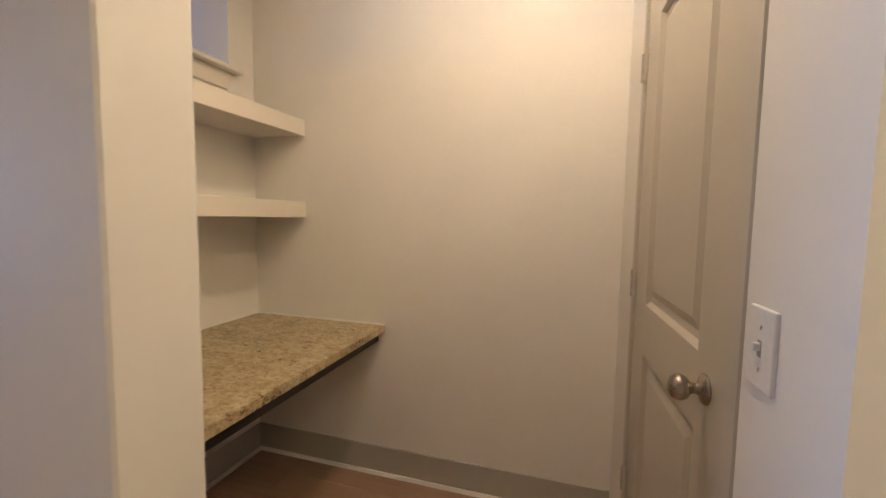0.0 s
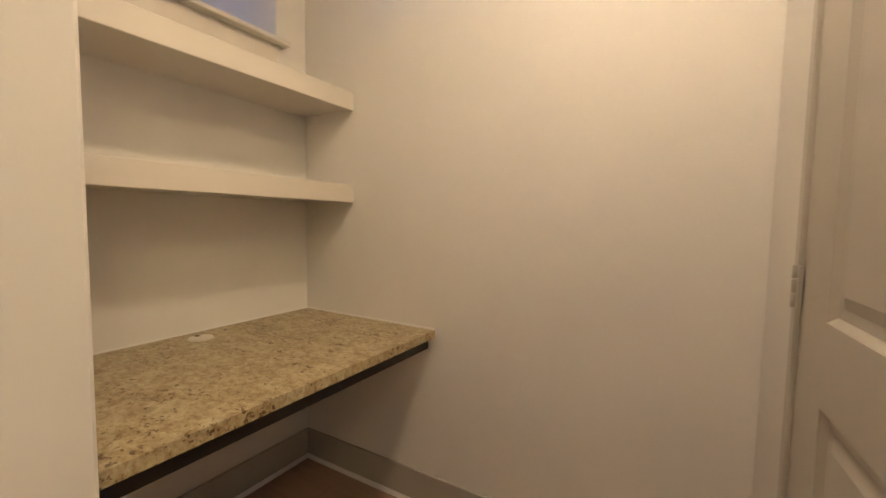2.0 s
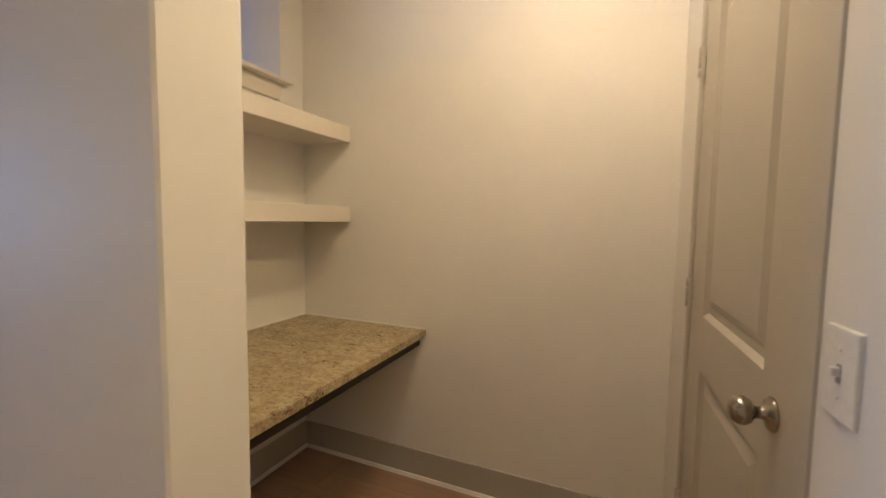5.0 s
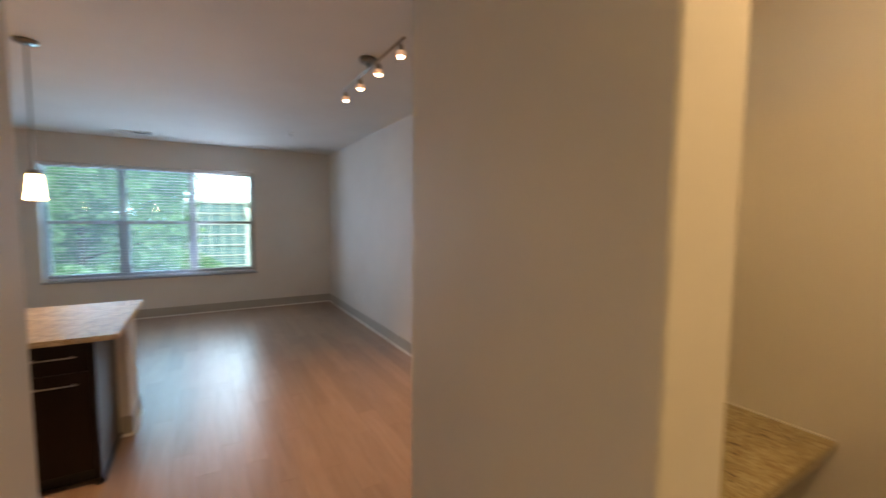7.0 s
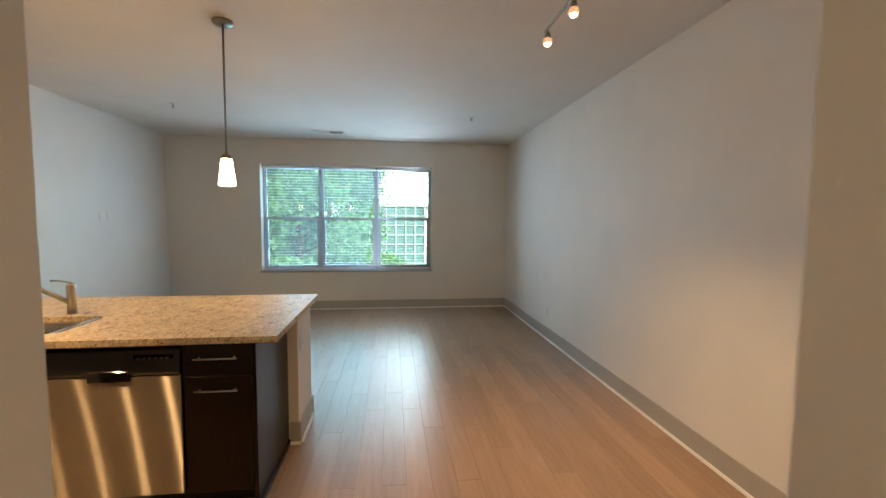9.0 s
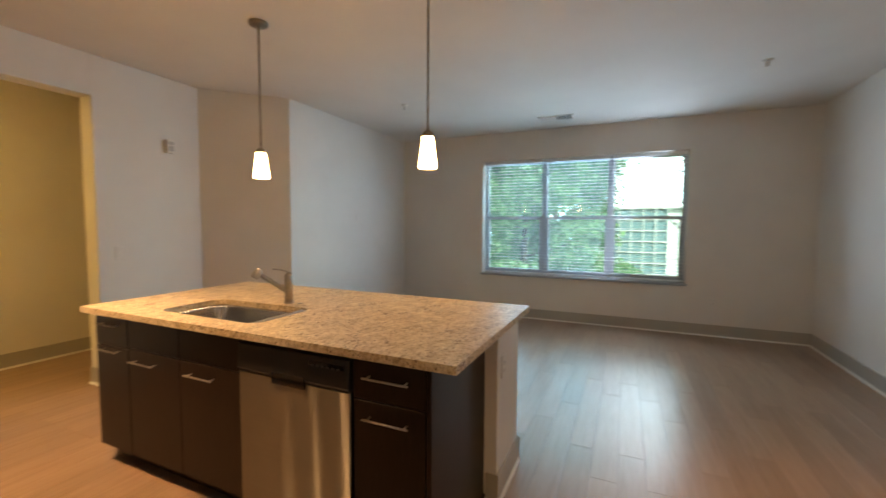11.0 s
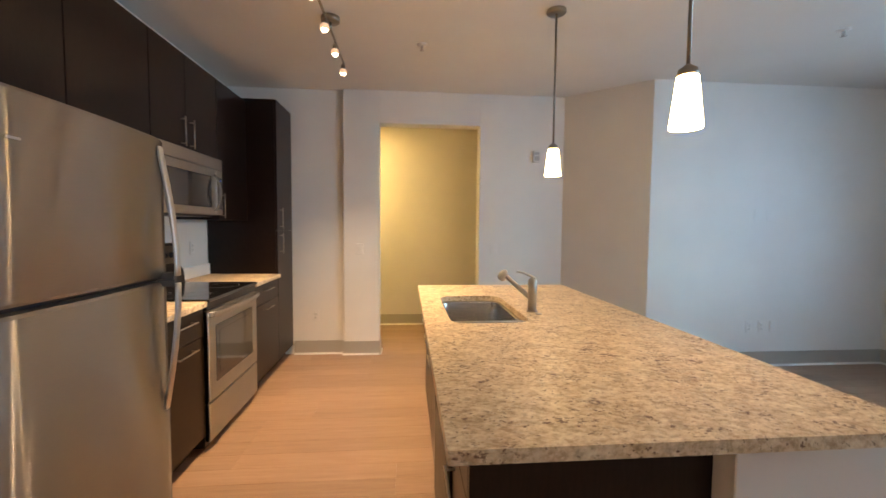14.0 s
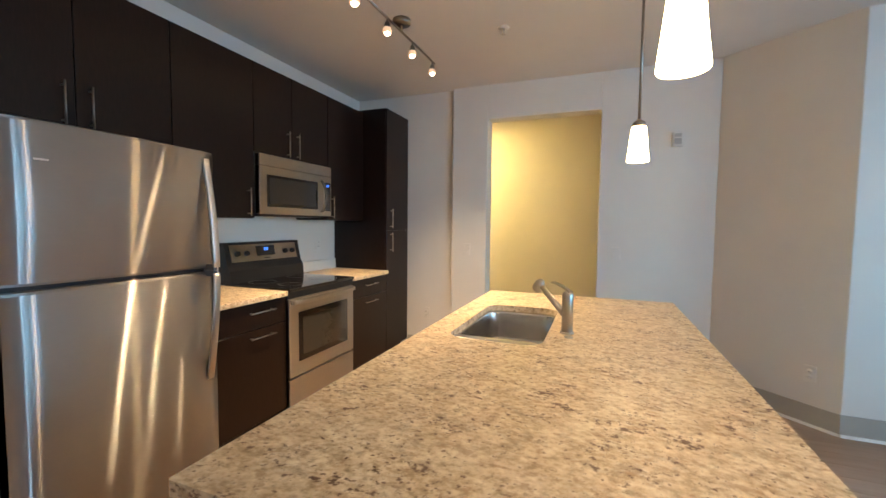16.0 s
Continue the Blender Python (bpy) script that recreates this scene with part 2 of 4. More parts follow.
M_LEAF = foliage("leaf", (0.14, 0.27, 0.13), (0.21, 0.37, 0.17))
M_LEAF2 = foliage("leaf_dark", (0.12, 0.24, 0.12), (0.18, 0.32, 0.15))
M_GRASS = paint("grass", (0.06, 0.12, 0.03), 0.9, 0.4, 40, 0.02)
M_CONC = paint("concrete", (0.50, 0.49, 0.46), 0.85, 0.15, 25, 0.003)
M_FACADE = paint("facade_white", (0.66, 0.66, 0.64), 0.6, 0.06, 30)
M_FGLASS = plain("facade_glass", (0.16, 0.27, 0.30), 0.15)
M_BRICK = paint("facade_brick", (0.28, 0.17, 0.13), 0.8, 0.2, 20, 0.004)


# ---- building helpers ----
def box(bm, x0, x1, y0, y1, z0, z1, bevel=0.0, seg=1):
    x0, x1, y0, y1, z0, z1 = min(x0, x1), max(x0, x1), min(y0, y1), max(y0, y1), min(z0, z1), max(z0, z1)
    v = [bm.verts.new(p) for p in ((x0, y0, z0), (x1, y0, z0), (x1, y1, z0), (x0, y1, z0),
                                   (x0, y0, z1), (x1, y0, z1), (x1, y1, z1), (x0, y1, z1))]
    f = [bm.faces.new([v[i] for i in q]) for q in ((3, 2, 1, 0), (4, 5, 6, 7), (0, 1, 5, 4), (1, 2, 6, 5), (2, 3, 7, 6), (3, 0, 4, 7))]
    if bevel:
        edges = list({e for q in f for e in q.edges})
        bmesh.ops.bevel(bm, geom=edges, offset=bevel, segments=seg, profile=0.5, affect="EDGES")
    return bm


def tube(bm, a, b, r0, r1=None, n=20, caps=True):
    """A round bar from a to b."""
    a, b, r1 = Vector(a), Vector(b), r0 if r1 is None else r1
    q = (b - a).to_track_quat("Z", "Y").to_matrix()
    rings = [[bm.verts.new(p + q @ Vector((r * math.cos(i * 2 * math.pi / n), r * math.sin(i * 2 * math.pi / n), 0))) for i in range(n)]
             for p, r in ((a, r0), (b, r1))]
    for i in range(n):
        f = bm.faces.new((rings[0][i], rings[0][(i + 1) % n], rings[1][(i + 1) % n], rings[1][i]))
        f.smooth = True
    if caps:
        bm.faces.new(rings[0][::-1])
        bm.faces.new(rings[1])
    return bm


def lathe(bm, profile, centre=(0, 0, 0), axis="z", n=28):
    """A turned shape from (radius, height) pairs."""
    rings = []
    for r, h in profile:
        ring = []
        for i in range(n):
            a = i * 2 * math.pi / n
            p = (r * math.cos(a), r * math.sin(a), h)
            if axis == "x":
                p = (p[2], p[0], p[1])
            elif axis == "y":
                p = (p[1], p[2], p[0])
            ring.append(bm.verts.new(Vector(centre) + Vector(p)))
        rings.append(ring)
    for r0, r1 in zip(rings, rings[1:]):
        for i in range(n):
            f = bm.faces.new((r0[i], r0[(i + 1) % n], r1[(i + 1) % n], r1[i]))
            f.smooth = True
    bm.faces.new(rings[0][::-1])
    bm.faces.new(rings[-1])
    return bm


def sweep(bm, path, side, half_w, half_t):
    """A flat bar along a bent path; side is the direction of its width."""
    side, rings = Vector(side), []
    pts = [Vector(p) for p in path]
    for i, p in enumerate(pts):
        d = (pts[min(i + 1, len(pts) - 1)] - pts[max(i - 1, 0)]).normalized()
        nrm = d.cross(side).normalized()
        c = 0.72
        rings.append([bm.verts.new(p + side * half_w * u + nrm * half_t * w) for u, w in
                      ((-1, -c), (-c, -1), (c, -1), (1, -c), (1, c), (c, 1), (-c, 1), (-1, c))])
    for r0, r1 in zip(rings, rings[1:]):
        for i in range(8):
            f = bm.faces.new((r0[i], r0[(i + 1) % 8], r1[(i + 1) % 8], r1[i]))
            f.smooth = True
    bm.faces.new(rings[0][::-1])
    bm.faces.new(rings[-1])
    return bm


def mesh_object(name, bm, material):
    bmesh.ops.recalc_face_normals(bm, faces=bm.faces)
    me = bpy.data.meshes.new(name)
    bm.to_mesh(me)
    bm.free()
    me.materials.append(material)
    return new(name, me)


def part(name, bm, material, parent, label=""):
    ob = mesh_object(name, bm, material)
    ob.parent = parent
    ob.matrix_parent_inverse = parent.matrix_basis.inverted()
    return tagged(ob, label)


def thing(name, place, label, category, group="", kind=""):
    ob = new(name)
    ob.location = place
    bpy.context.view_layer.update()
    return tagged(ob, label, category, group, kind)


def solid(name, bm, material, label, category, group="", kind=""):
    return tagged(mesh_object(name, bm, material), label, category, group, kind)


def block(*b, bevel=0.0, seg=1):
    return box(bmesh.new(), *b, bevel=bevel, seg=seg)


def structure(name, boxes, material, label, category="wall", bevel=0.0):
    bm = bmesh.new()
    for b in boxes:
        box(bm, *b, bevel=bevel)
    return solid(name, bm, material, label, category, "", "structure")


# ---- the setting ----
XW, YN, YS = -7.03, 2.59, -3.385
WY0, WY1, WZ0, WZ1 = -1.405, 1.305, 0.645, 2.335
structure("wall_west", [(XW - 0.22, XW, -2.79, WY0, 0, WALL_H), (XW - 0.22, XW, WY1, YN, 0, WALL_H),
                        (XW - 0.22, XW, WY0, WY1, 0, WZ0), (XW - 0.22, XW, WY0, WY1, WZ1, WALL_H)],
          M_WALL, "off-white painted living room wall round a wide window")
structure("wall_north", [(XW - 0.22, 1.42, YN, YN + 0.15, 0, WALL_H)], M_WALL, "long off-white painted drywall wall with grey baseboard")
structure("wall_nook_west", [(-0.81, -0.62, 1.43, 2.43, 0, 1.985)], M_WALL, "off-white nook wall below a small opening")
structure("wall_nook_west_head", [(-0.81, -0.62, 1.43, 2.43, 2.44, WALL_H)], M_WALL, "off-white wall above the nook's small opening")
structure("wall_nook_west_jamb", [(-0.81, -0.62, 2.43, YN, 0, WALL_H)], M_WALL, "off-white wall end beside the nook's small opening")
structure("wall_nook_west_pier", [(-0.81, -0.62, 1.43, 1.58, 1.985, 2.44)], M_WALL, "short off-white pier beside the nook's small opening")
nook_front = structure("wall_nook_front", [(-0.81, 0.255, 1.275, 1.43, 0, WALL_H), (0.30, 1.262, 1.275, 1.43, 2.41, WALL_H)],
          M_WALL, "off-white drywall wall beside the nook opening", bevel=0.006)
for v in nook_front.data.vertices:  # the reveal runs slightly out of square
    if 0.2 < v.co.x < 0.3:
        v.co.x += 0.26 * (v.co.y - 1.353)
nook_east = structure("wall_nook_east", [(1.262, 1.42, 1.278, 1.505, 0, WALL_H), (1.262, 1.42, 2.345, YN, 0, WALL_H),
                                         (1.262, 1.42, 1.505, 2.345, 2.092, WALL_H)], M_WALL, "off-white nook wall holding a closed door")
SKEW = 0.0456  # the door's wall stands slightly out of square
for v in nook_east.data.vertices:
    v.co.x -= SKEW * (v.co.y - 1.278)
structure("wall_hall_north", [(1.42, 3.2, 1.275, 1.43, 0, WALL_H)], M_WALL, "plain off-white hall wall")
structure("wall_hall_south", [(-1.02, 3.2, -0.055, 0.09, 0, WALL_H)], M_WALL, "plain off-white hall wall beside the fridge", bevel=0.004)
structure("wall_hall_east", [(3.2, 3.35, -0.055, 1.43, 0, WALL_H)], M_WALL, "plain off-white wall closing the hall")
structure("wall_closet", [(1.42, 2.3, YN, YN + 0.15, 0, WALL_H), (2.3, 2.45, 1.43, YN + 0.15, 0, WALL_H)], M_WALL, "plain off-white closet wall")
structure("wall_kitchen_east", [(-0.40, -0.25, -3.56, -0.055, 0, WALL_H)], M_WALL, "off-white wall behind the kitchen cabinets")
structure("wall_south", [(-1.55, -0.40, -3.56, -3.435, 0, WALL_H), (-1.915, -1.55, -3.56, YS, 0, WALL_H),
                         (-3.875, -2.965, -3.56, YS, 0, WALL_H), (-2.965, -1.915, -3.56, YS, 2.412, WALL_H)],
          M_WALL, "off-white kitchen wall with a tall plain opening", bevel=0.004)
bm = bmesh.new()
foot = [(-3.875, -3.385), (-4.496, -2.79), (-4.60, -2.90), (-3.95, -3.56), (-3.875, -3.56)]
lower, upper = [bm.verts.new((x, y, 0)) for x, y in foot], [bm.verts.new((x, y, WALL_H)) for x, y in foot]
bm.faces.new(lower), bm.faces.new(upper)
for i in range(5):
    bm.faces.new((lower[i], lower[(i + 1) % 5], upper[(i + 1) % 5], upper[i]))
solid("wall_angled", bm, M_WALL, "narrow off-white wall set at an angle", "wall", "", "structure")
structure("wall_south_west", [(XW - 0.22, -4.50, -2.94, -2.79, 0, WALL_H)], M_WALL, "off-white living room wall with several outlets")
structure("wall_service_south", [(-4.4, -0.25, -4.80, -4.68, 0, WALL_H)], M_WALL, "off-white wall across the passage behind the kitchen")
structure("wall_service_west", [(-4.4, -4.28, -4.68, -3.64, 0, WALL_H)], M_WALL, "off-white wall ending the passage behind the kitchen")
structure("wall_service_east", [(-0.40, -0.25, -4.68, -3.56, 0, WALL_H)], M_WALL, "off-white side wall of the passage behind the kitchen")
structure("wall_service_north", [(-4.4, -3.95, -3.64, -3.56, 0, WALL_H)], M_WALL, "short off-white wall inside the passage behind the kitchen")
structure("ceiling", [(XW - 0.22, 3.35, -4.80, YN + 0.15, WALL_H, WALL_H + 0.12)], M_CEIL, "off-white textured flat ceiling", "ceiling")
structure("floor", [(XW - 0.22, 3.35, -4.80, YN + 0.15, -0.12, -0.006)], M_UNDER, "tan board underlay below the floor planks", "floor")


def baseboard(a, b, inward):
    """A grey board with a pale shoe strip along a wall from a to b."""
    a, b, n = Vector((*a, 0)), Vector((*b, 0)), Vector((*inward, 0)).normalized()
    base = tagged(new("baseboard"), "grey painted baseboard with a pale shoe strip", "baseboard", "", "structure")
    for name, t, z0, z1, m in (("board", 0.014, 0.0, 0.145, M_BASE), ("shoe_strip", 0.026, 0.0, 0.018, M_WHITE)):
        q = bmesh.new()
        low = [a, b, b + n * t, a + n * t]
        vs = [q.verts.new(p + Vector((0, 0, z0 + 0.001))) for p in low]
        top = [a, b, b + n * t * 0.75, a + n * t * 0.75]
        vt = [q.verts.new(p + Vector((0, 0, z1))) for p in top]
        q.faces.new(vs), q.faces.new(vt)
        for i in range(4):
            q.faces.new((vs[i], vs[(i + 1) % 4], vt[(i + 1) % 4], vt[i]))
        part(name, q, m, base)


baseboard((XW, -2.79), (XW, YN), (1, 0))
baseboard((XW, YN), (-0.81, YN), (0, -1))
baseboard((-0.81, YN), (-0.81, 1.275), (-1, 0))
baseboard((-0.824, 1.275), (0.236, 1.275), (0, -1))
baseboard((0.236, 1.265), (0.276, 1.43), (1, -0.26))
baseboard((-0.62, 1.43), (-0.62, YN), (1, 0))
baseboard((-0.62, YN), (1.20, YN), (0, -1))
baseboard((1.262, 1.278), (1.252, 1.505), (-1, -0.046))
baseboard((-1.02, 0.09), (3.2, 0.09), (0, 1))
baseboard((-1.02, -0.055), (-1.02, 0.104), (-1, 0))
baseboard((1.262, 1.275), (3.2, 1.275), (0, -1))
baseboard((-1.55, -3.435), (-1.03, -3.435), (0, 1))
baseboard((-1.915, YS), (-1.536, YS), (0, 1))
baseboard((-1.915, -3.56), (-1.915, -3.371), (-1, 0))
baseboard((-3.875, YS), (-2.965, YS), (0, 1))
baseboard((-2.965, -3.56), (-2.965, -3.371), (1, 0))
baseboard((-3.875, -3.385), (-4.496, -2.79), (0.59, 0.62))
baseboard((XW, -2.79), (-4.49, -2.79), (0, 1))
baseboard((-4.28, -4.68), (-0.40, -4.68), (0, 1))


# ---- window ----
def build_window():
    w = thing("window_1", (XW - 0.2, 0, WZ0), "wide white vinyl triple window with sliding sashes and blinds", "window", "", "structure")
    third = (WY1 - WY0) / 3
    xo, xi = XW - 0.215, XW - 0.13
    for k in range(3):
        y0, y1 = WY0 + k * third, WY0 + (k + 1) * third
        q = bmesh.new()
        for b in ((y0, y0 + 0.023, WZ0, WZ1), (y1 - 0.023, y1, WZ0, WZ1), (y0 + 0.023, y1 - 0.023, WZ1 - 0.035, WZ1), (y0 + 0.023, y1 - 0.023, WZ0, WZ0 + 0.035)):
            box(q, xo, xi, *b)
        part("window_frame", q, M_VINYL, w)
        for nm, xa, za, zb in (("upper_sash", xo + 0.008, 1.465, WZ1 - 0.035), ("lower_sash", xo + 0.042, WZ0 + 0.035, 1.505)):
            ya, yb, s = y0 + 0.024, y1 - 0.024, 0.018 if nm == "upper_sash" else 0.042
            q = bmesh.new()
            for b in ((ya, ya + s, za, zb), (yb - s, yb, za, zb), (ya + s, yb - s, zb - s, zb), (ya + s, yb - s, za, za + s)):
                box(q, xa, xa + 0.032, *b)
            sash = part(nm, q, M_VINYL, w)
            p = part("pane", block(xa + 0.012, xa + 0.018, ya + s - 0.004, yb - s + 0.004, za + s - 0.004, zb - s + 0.004), M_PANE, sash, "window glass with daylight haze mixed into its colour")
            p.visible_shadow = False
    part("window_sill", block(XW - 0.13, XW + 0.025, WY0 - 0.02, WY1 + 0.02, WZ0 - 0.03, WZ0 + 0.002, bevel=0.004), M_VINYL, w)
    part("head_trim", block(XW + 0.001, XW + 0.012, WY0 - 0.01, WY1 + 0.01, WZ1, WZ1 + 0.028), M_WALL, w)


build_window()


def build_blind(y0, y1, skew):
    z1, x = WZ1 - 0.004, XW - 0.065
    b = thing("window_blind", (x, (y0 + y1) / 2, z1), "white horizontal slat blind lowered with its slats open", "blind", "blinds in the wide window")
    part("head_rail", block(x - 0.028, x + 0.028, y0, y1, z1 - 0.045, z1), M_SLAT, b)
    n, step = 36, (z1 - 0.06 - WZ0 - 0.03) / 36
    q = block(-0.0165, 0.0165, -(y1 - y0) / 2, (y1 - y0) / 2, -0.0008, 0.0008)
    bmesh.ops.recalc_face_normals(q, faces=q.faces)
    me = bpy.data.meshes.new("slat")
    q.to_mesh(me)
    q.free()
    me.materials.append(M_SLAT)
    for i in range(n):
        s = new("slat", me)
        drop = max(0, i - n + 8) / 8
        s.parent = b
        s.location = (0, 0, -0.06 - i * step)
        s.rotation_euler = (skew * drop, radians(-1.4 + 1.2 * math.sin(i * 1.7)), 0)
    part("bottom_rail", block(x - 0.026, x + 0.026, y0, y1, WZ0 + 0.014, WZ0 + 0.03), M_SLAT, b)
    for f in (0.12, 0.88):
        yy = y0 + (y1 - y0) * f
        part("ladder_cord", tube(bmesh.new(), (x + 0.027, yy, WZ0 + 0.02), (x + 0.027, yy, z1 - 0.04), 0.0018, n=6), M_SLAT, b)
    part("wand", tube(bmesh.new(), (x + 0.034, y0 + 0.05, z1 - 0.75), (x + 0.034, y0 + 0.05, z1 - 0.04), 0.004, n=8), M_SLAT, b)


THIRD = (WY1 - WY0) / 3
for k in range(3):
    build_blind(WY0 + k * THIRD + 0.012, WY0 + (k + 1) * THIRD - 0.012, (0.012, 0.0, -0.006)[k])


# ---- doors, plates and small fittings ----
def build_door():
    y0, y1, z1, x = 1.555, 2.312, 2.04, 1.268
    d = thing("door_1", (1.262, 1.278, 0), "closed grey-beige two-panel door with a round nickel knob", "door", "", "structure")
    q = bmesh.new()
    box(q, 1.2585, 1.40, 1.506, y0 - 0.003, 0, z1 + 0.051, bevel=0.003)
    box(q, 1.2585, 1.40, y1 + 0.003, 2.344, 0, z1 + 0.051, bevel=0.003)
    box(q, 1.2585, 1.40, y0 - 0.003, y1 + 0.003, z1 + 0.003, z1 + 0.051, bevel=0.003)
    part("door_frame", q, M_DOOR, d)
    q = bmesh.new()
    ya, yb = 1.708, 2.165
    for b in ((y0, ya, 0.01, z1), (yb, y1, 0.01, z1), (ya, yb, 0.01, 0.22), (ya, yb, 0.885, 1.045), (ya, yb, 1.92, z1)):
        box(q, x, x + 0.035, *b)
    part("slab", q, M_DOOR, d)
    for za, zb in ((0.22, 0.885), (1.045, 1.92)):
        q = bmesh.new()
        rings = [[q.verts.new((xx, yy, zz)) for yy, zz in ((ya + o, za + o), (yb - o, za + o), (yb - o, zb - o), (ya + o, zb - o))]
                 for o, xx in ((0.0, x + 0.001), (0.012, x + 0.012), (0.030, x + 0.014), (0.055, x + 0.004))]
        for r0, r1 in zip(rings, rings[1:]):
            for i in range(4):
                q.faces.new((r0[i], r0[(i + 1) % 4], r1[(i + 1) % 4], r1[i]))
        q.faces.new(rings[-1])
        back = [q.verts.new((x + 0.034, yy, zz)) for yy, zz in ((ya, za), (yb, za), (yb, zb), (ya, zb))]
        q.faces.new(back)
        for i in range(4):
            q.faces.new((back[i], back[(i + 1) % 4], rings[0][(i + 1) % 4], rings[0][i]))
        part("panel", q, M_DOOR, d)
    for z in (0.38, 1.09, 1.81):
        q = bmesh.new()
        for i in range(3):
            tube(q, (1.2545, y1 + 0.003, z - 0.045 + i * 0.031), (1.2545, y1 + 0.003, z - 0.017 + i * 0.031), 0.0055, n=12)
        box(q, 1.2570, 1.264, y1 - 0.014, y1 + 0.016, z - 0.044, z + 0.044)
        part("hinge", q, M_DOOR, d)
    ky, kz = 1.655, 0.985
    q = lathe(bmesh.new(), [(0.001, 0), (0.029, 0.001), (0.030, -0.003), (0.027, -0.007), (0.012, -0.010), (0.010, -0.022), (0.012, -0.028),
                            (0.020, -0.033), (0.025, -0.042), (0.025, -0.051), (0.020, -0.060), (0.010, -0.065), (0.002, -0.066)], (x, ky, kz), "x")
    part("door_knob", q, M_KNOB, d, "satin nickel round knob")
    d.rotation_euler = (0, 0, math.atan(SKEW))


build_door()


def frame_of(origin, normal):
    """A pose on a wall: local x along the wall, y up, z out of it."""
    n = Vector((*normal, 0)).normalized()
    side = Vector((0, 0, 1)).cross(n)
    return Matrix((side, Vector((0, 0, 1)), n)).transposed().to_4x4(), Vector(origin)


def wall_plate(origin, normal, kind="outlet", gangs=1):
    turn, o = frame_of(origin, normal)
    m = Matrix.Translation(o) @ turn
    what = {"outlet": "white plastic duplex outlet on a painted wall", "switch": "white plastic toggle light switch on a painted wall",
            "jack": "white plastic cover plate on a painted wall", "painted": "outlet painted over in the wall's off-white", "rocker": "white plastic rocker light switch on a painted wall"}[kind]
    t = tagged(new({"outlet": "outlet", "painted": "outlet", "switch": "light_switch", "rocker": "light_switch", "jack": "cover_plate"}[kind]), what,
               {"outlet": "outlet", "painted": "outlet", "switch": "switch", "rocker": "switch", "jack": "plate"}[kind])
    t.matrix_basis = m
    w = 0.035 + 0.023 * (gangs - 1)

    def piece(name, bm, material):
        ob = mesh_object(name, bm, material)
        ob.parent = t
    piece("plate", block(-w, w, -0.0575, 0.0575, -0.002, 0.006, bevel=0.0025, seg=2), M_WALL if kind == "painted" else M_PLATE)
    for g in range(gangs):
        cx = (g - (gangs - 1) / 2) * 0.046
        if kind in ("outlet", "painted"):
            for s in (-1, 1):
                piece("socket", lathe(bmesh.new(), [(0.001, 0.004), (0.0165, 0.004), (0.0165, 0.0075), (0.001, 0.0078)], (cx, s * 0.0195, 0), n=16), M_WALL if kind == "painted" else M_PLATE)
                q = bmesh.new()
                for dx in (-0.006, 0.006):
                    box(q, cx + dx - 0.001, cx + dx + 0.001, s * 0.0195 - 0.004, s * 0.0195 + 0.005, 0.006, 0.0083)
                piece("slot", q, M_SLOT)
        elif kind == "switch":
            piece("slot", block(cx - 0.005, cx + 0.005, -0.012, 0.012, 0.004, 0.0066), M_SHADOWGAP)
            q = block(cx - 0.0038, cx + 0.0038, -0.003, 0.008, 0.004, 0.015, bevel=0.001)
            piece("toggle", q, M_PLATE)
        elif kind == "rocker":
            piece("rocker", block(cx - 0.0165, cx + 0.0165, -0.033, 0.033, 0.004, 0.009, bevel=0.0015), M_PLATE)
        if kind != "rocker":
            for s in ((-0.030, 0.030) if kind not in ("outlet", "painted") else (0.0,)):
                piece("screw", lathe(bmesh.new(), [(0.001, 0.005), (0.003, 0.0055), (0.003, 0.0068), (0.001, 0.0072)], (cx, s, 0), n=10), M_PLATE)


wall_plate((1.2545, 1.446, 1.130), (-1, -0.046), "switch")
wall_plate((-0.632, 0.09, 1.122), (0, 1), "switch", 2)
wall_plate((-1.25, -3.435, 0.41), (0, 1), "outlet")
wall_plate((-1.715, YS, 1.115), (0, 1), "rocker")
wall_plate((-3.125, YS, 1.12), (0, 1), "rocker")
for x in (-5.57, -5.70, -5.82):
    wall_plate((x, -2.79, 0.395), (0, 1), "jack" if x < -5.8 else "outlet")
for x in (-5.60, -5.735):
    wall_plate((x, -2.79, 1.493), (0, 1), "jack")
wall_plate((-4.370, -2.911, 0.36), (0.59, 0.62), "outlet")
for x in (-5.44, -5.11):
    wall_plate((x, YN, 0.36), (0, -1), "outlet")
wall_plate((XW, 1.61, 0.43), (1, 0), "outlet")
wall_plate((XW, -1.66, 0.426), (1, 0), "outlet")
wall_plate((-0.40, -2.69, 1.16), (-1, 0), "outlet")
wall_plate((-3.05, 0.055, 0.665), (0, 1), "painted")


def alarm_strobe():
    t = thing("alarm_strobe", (-3.57, YS, 2.10), "small white wall alarm with a dark front window", "alarm")
    part("housing", block(-3.61, -3.53, YS - 0.002, YS + 0.035, 2.04, 2.165, bevel=0.006, seg=2), M_PLATE, t)
    part("lens", block(-3.597, -3.543, YS + 0.035, YS + 0.042, 2.06, 2.11, bevel=0.003), M_LENS, t)
    part("grille", block(-3.597, -3.543, YS + 0.035, YS + 0.039, 2.12, 2.15), M_LENS, t)


alarm_strobe()


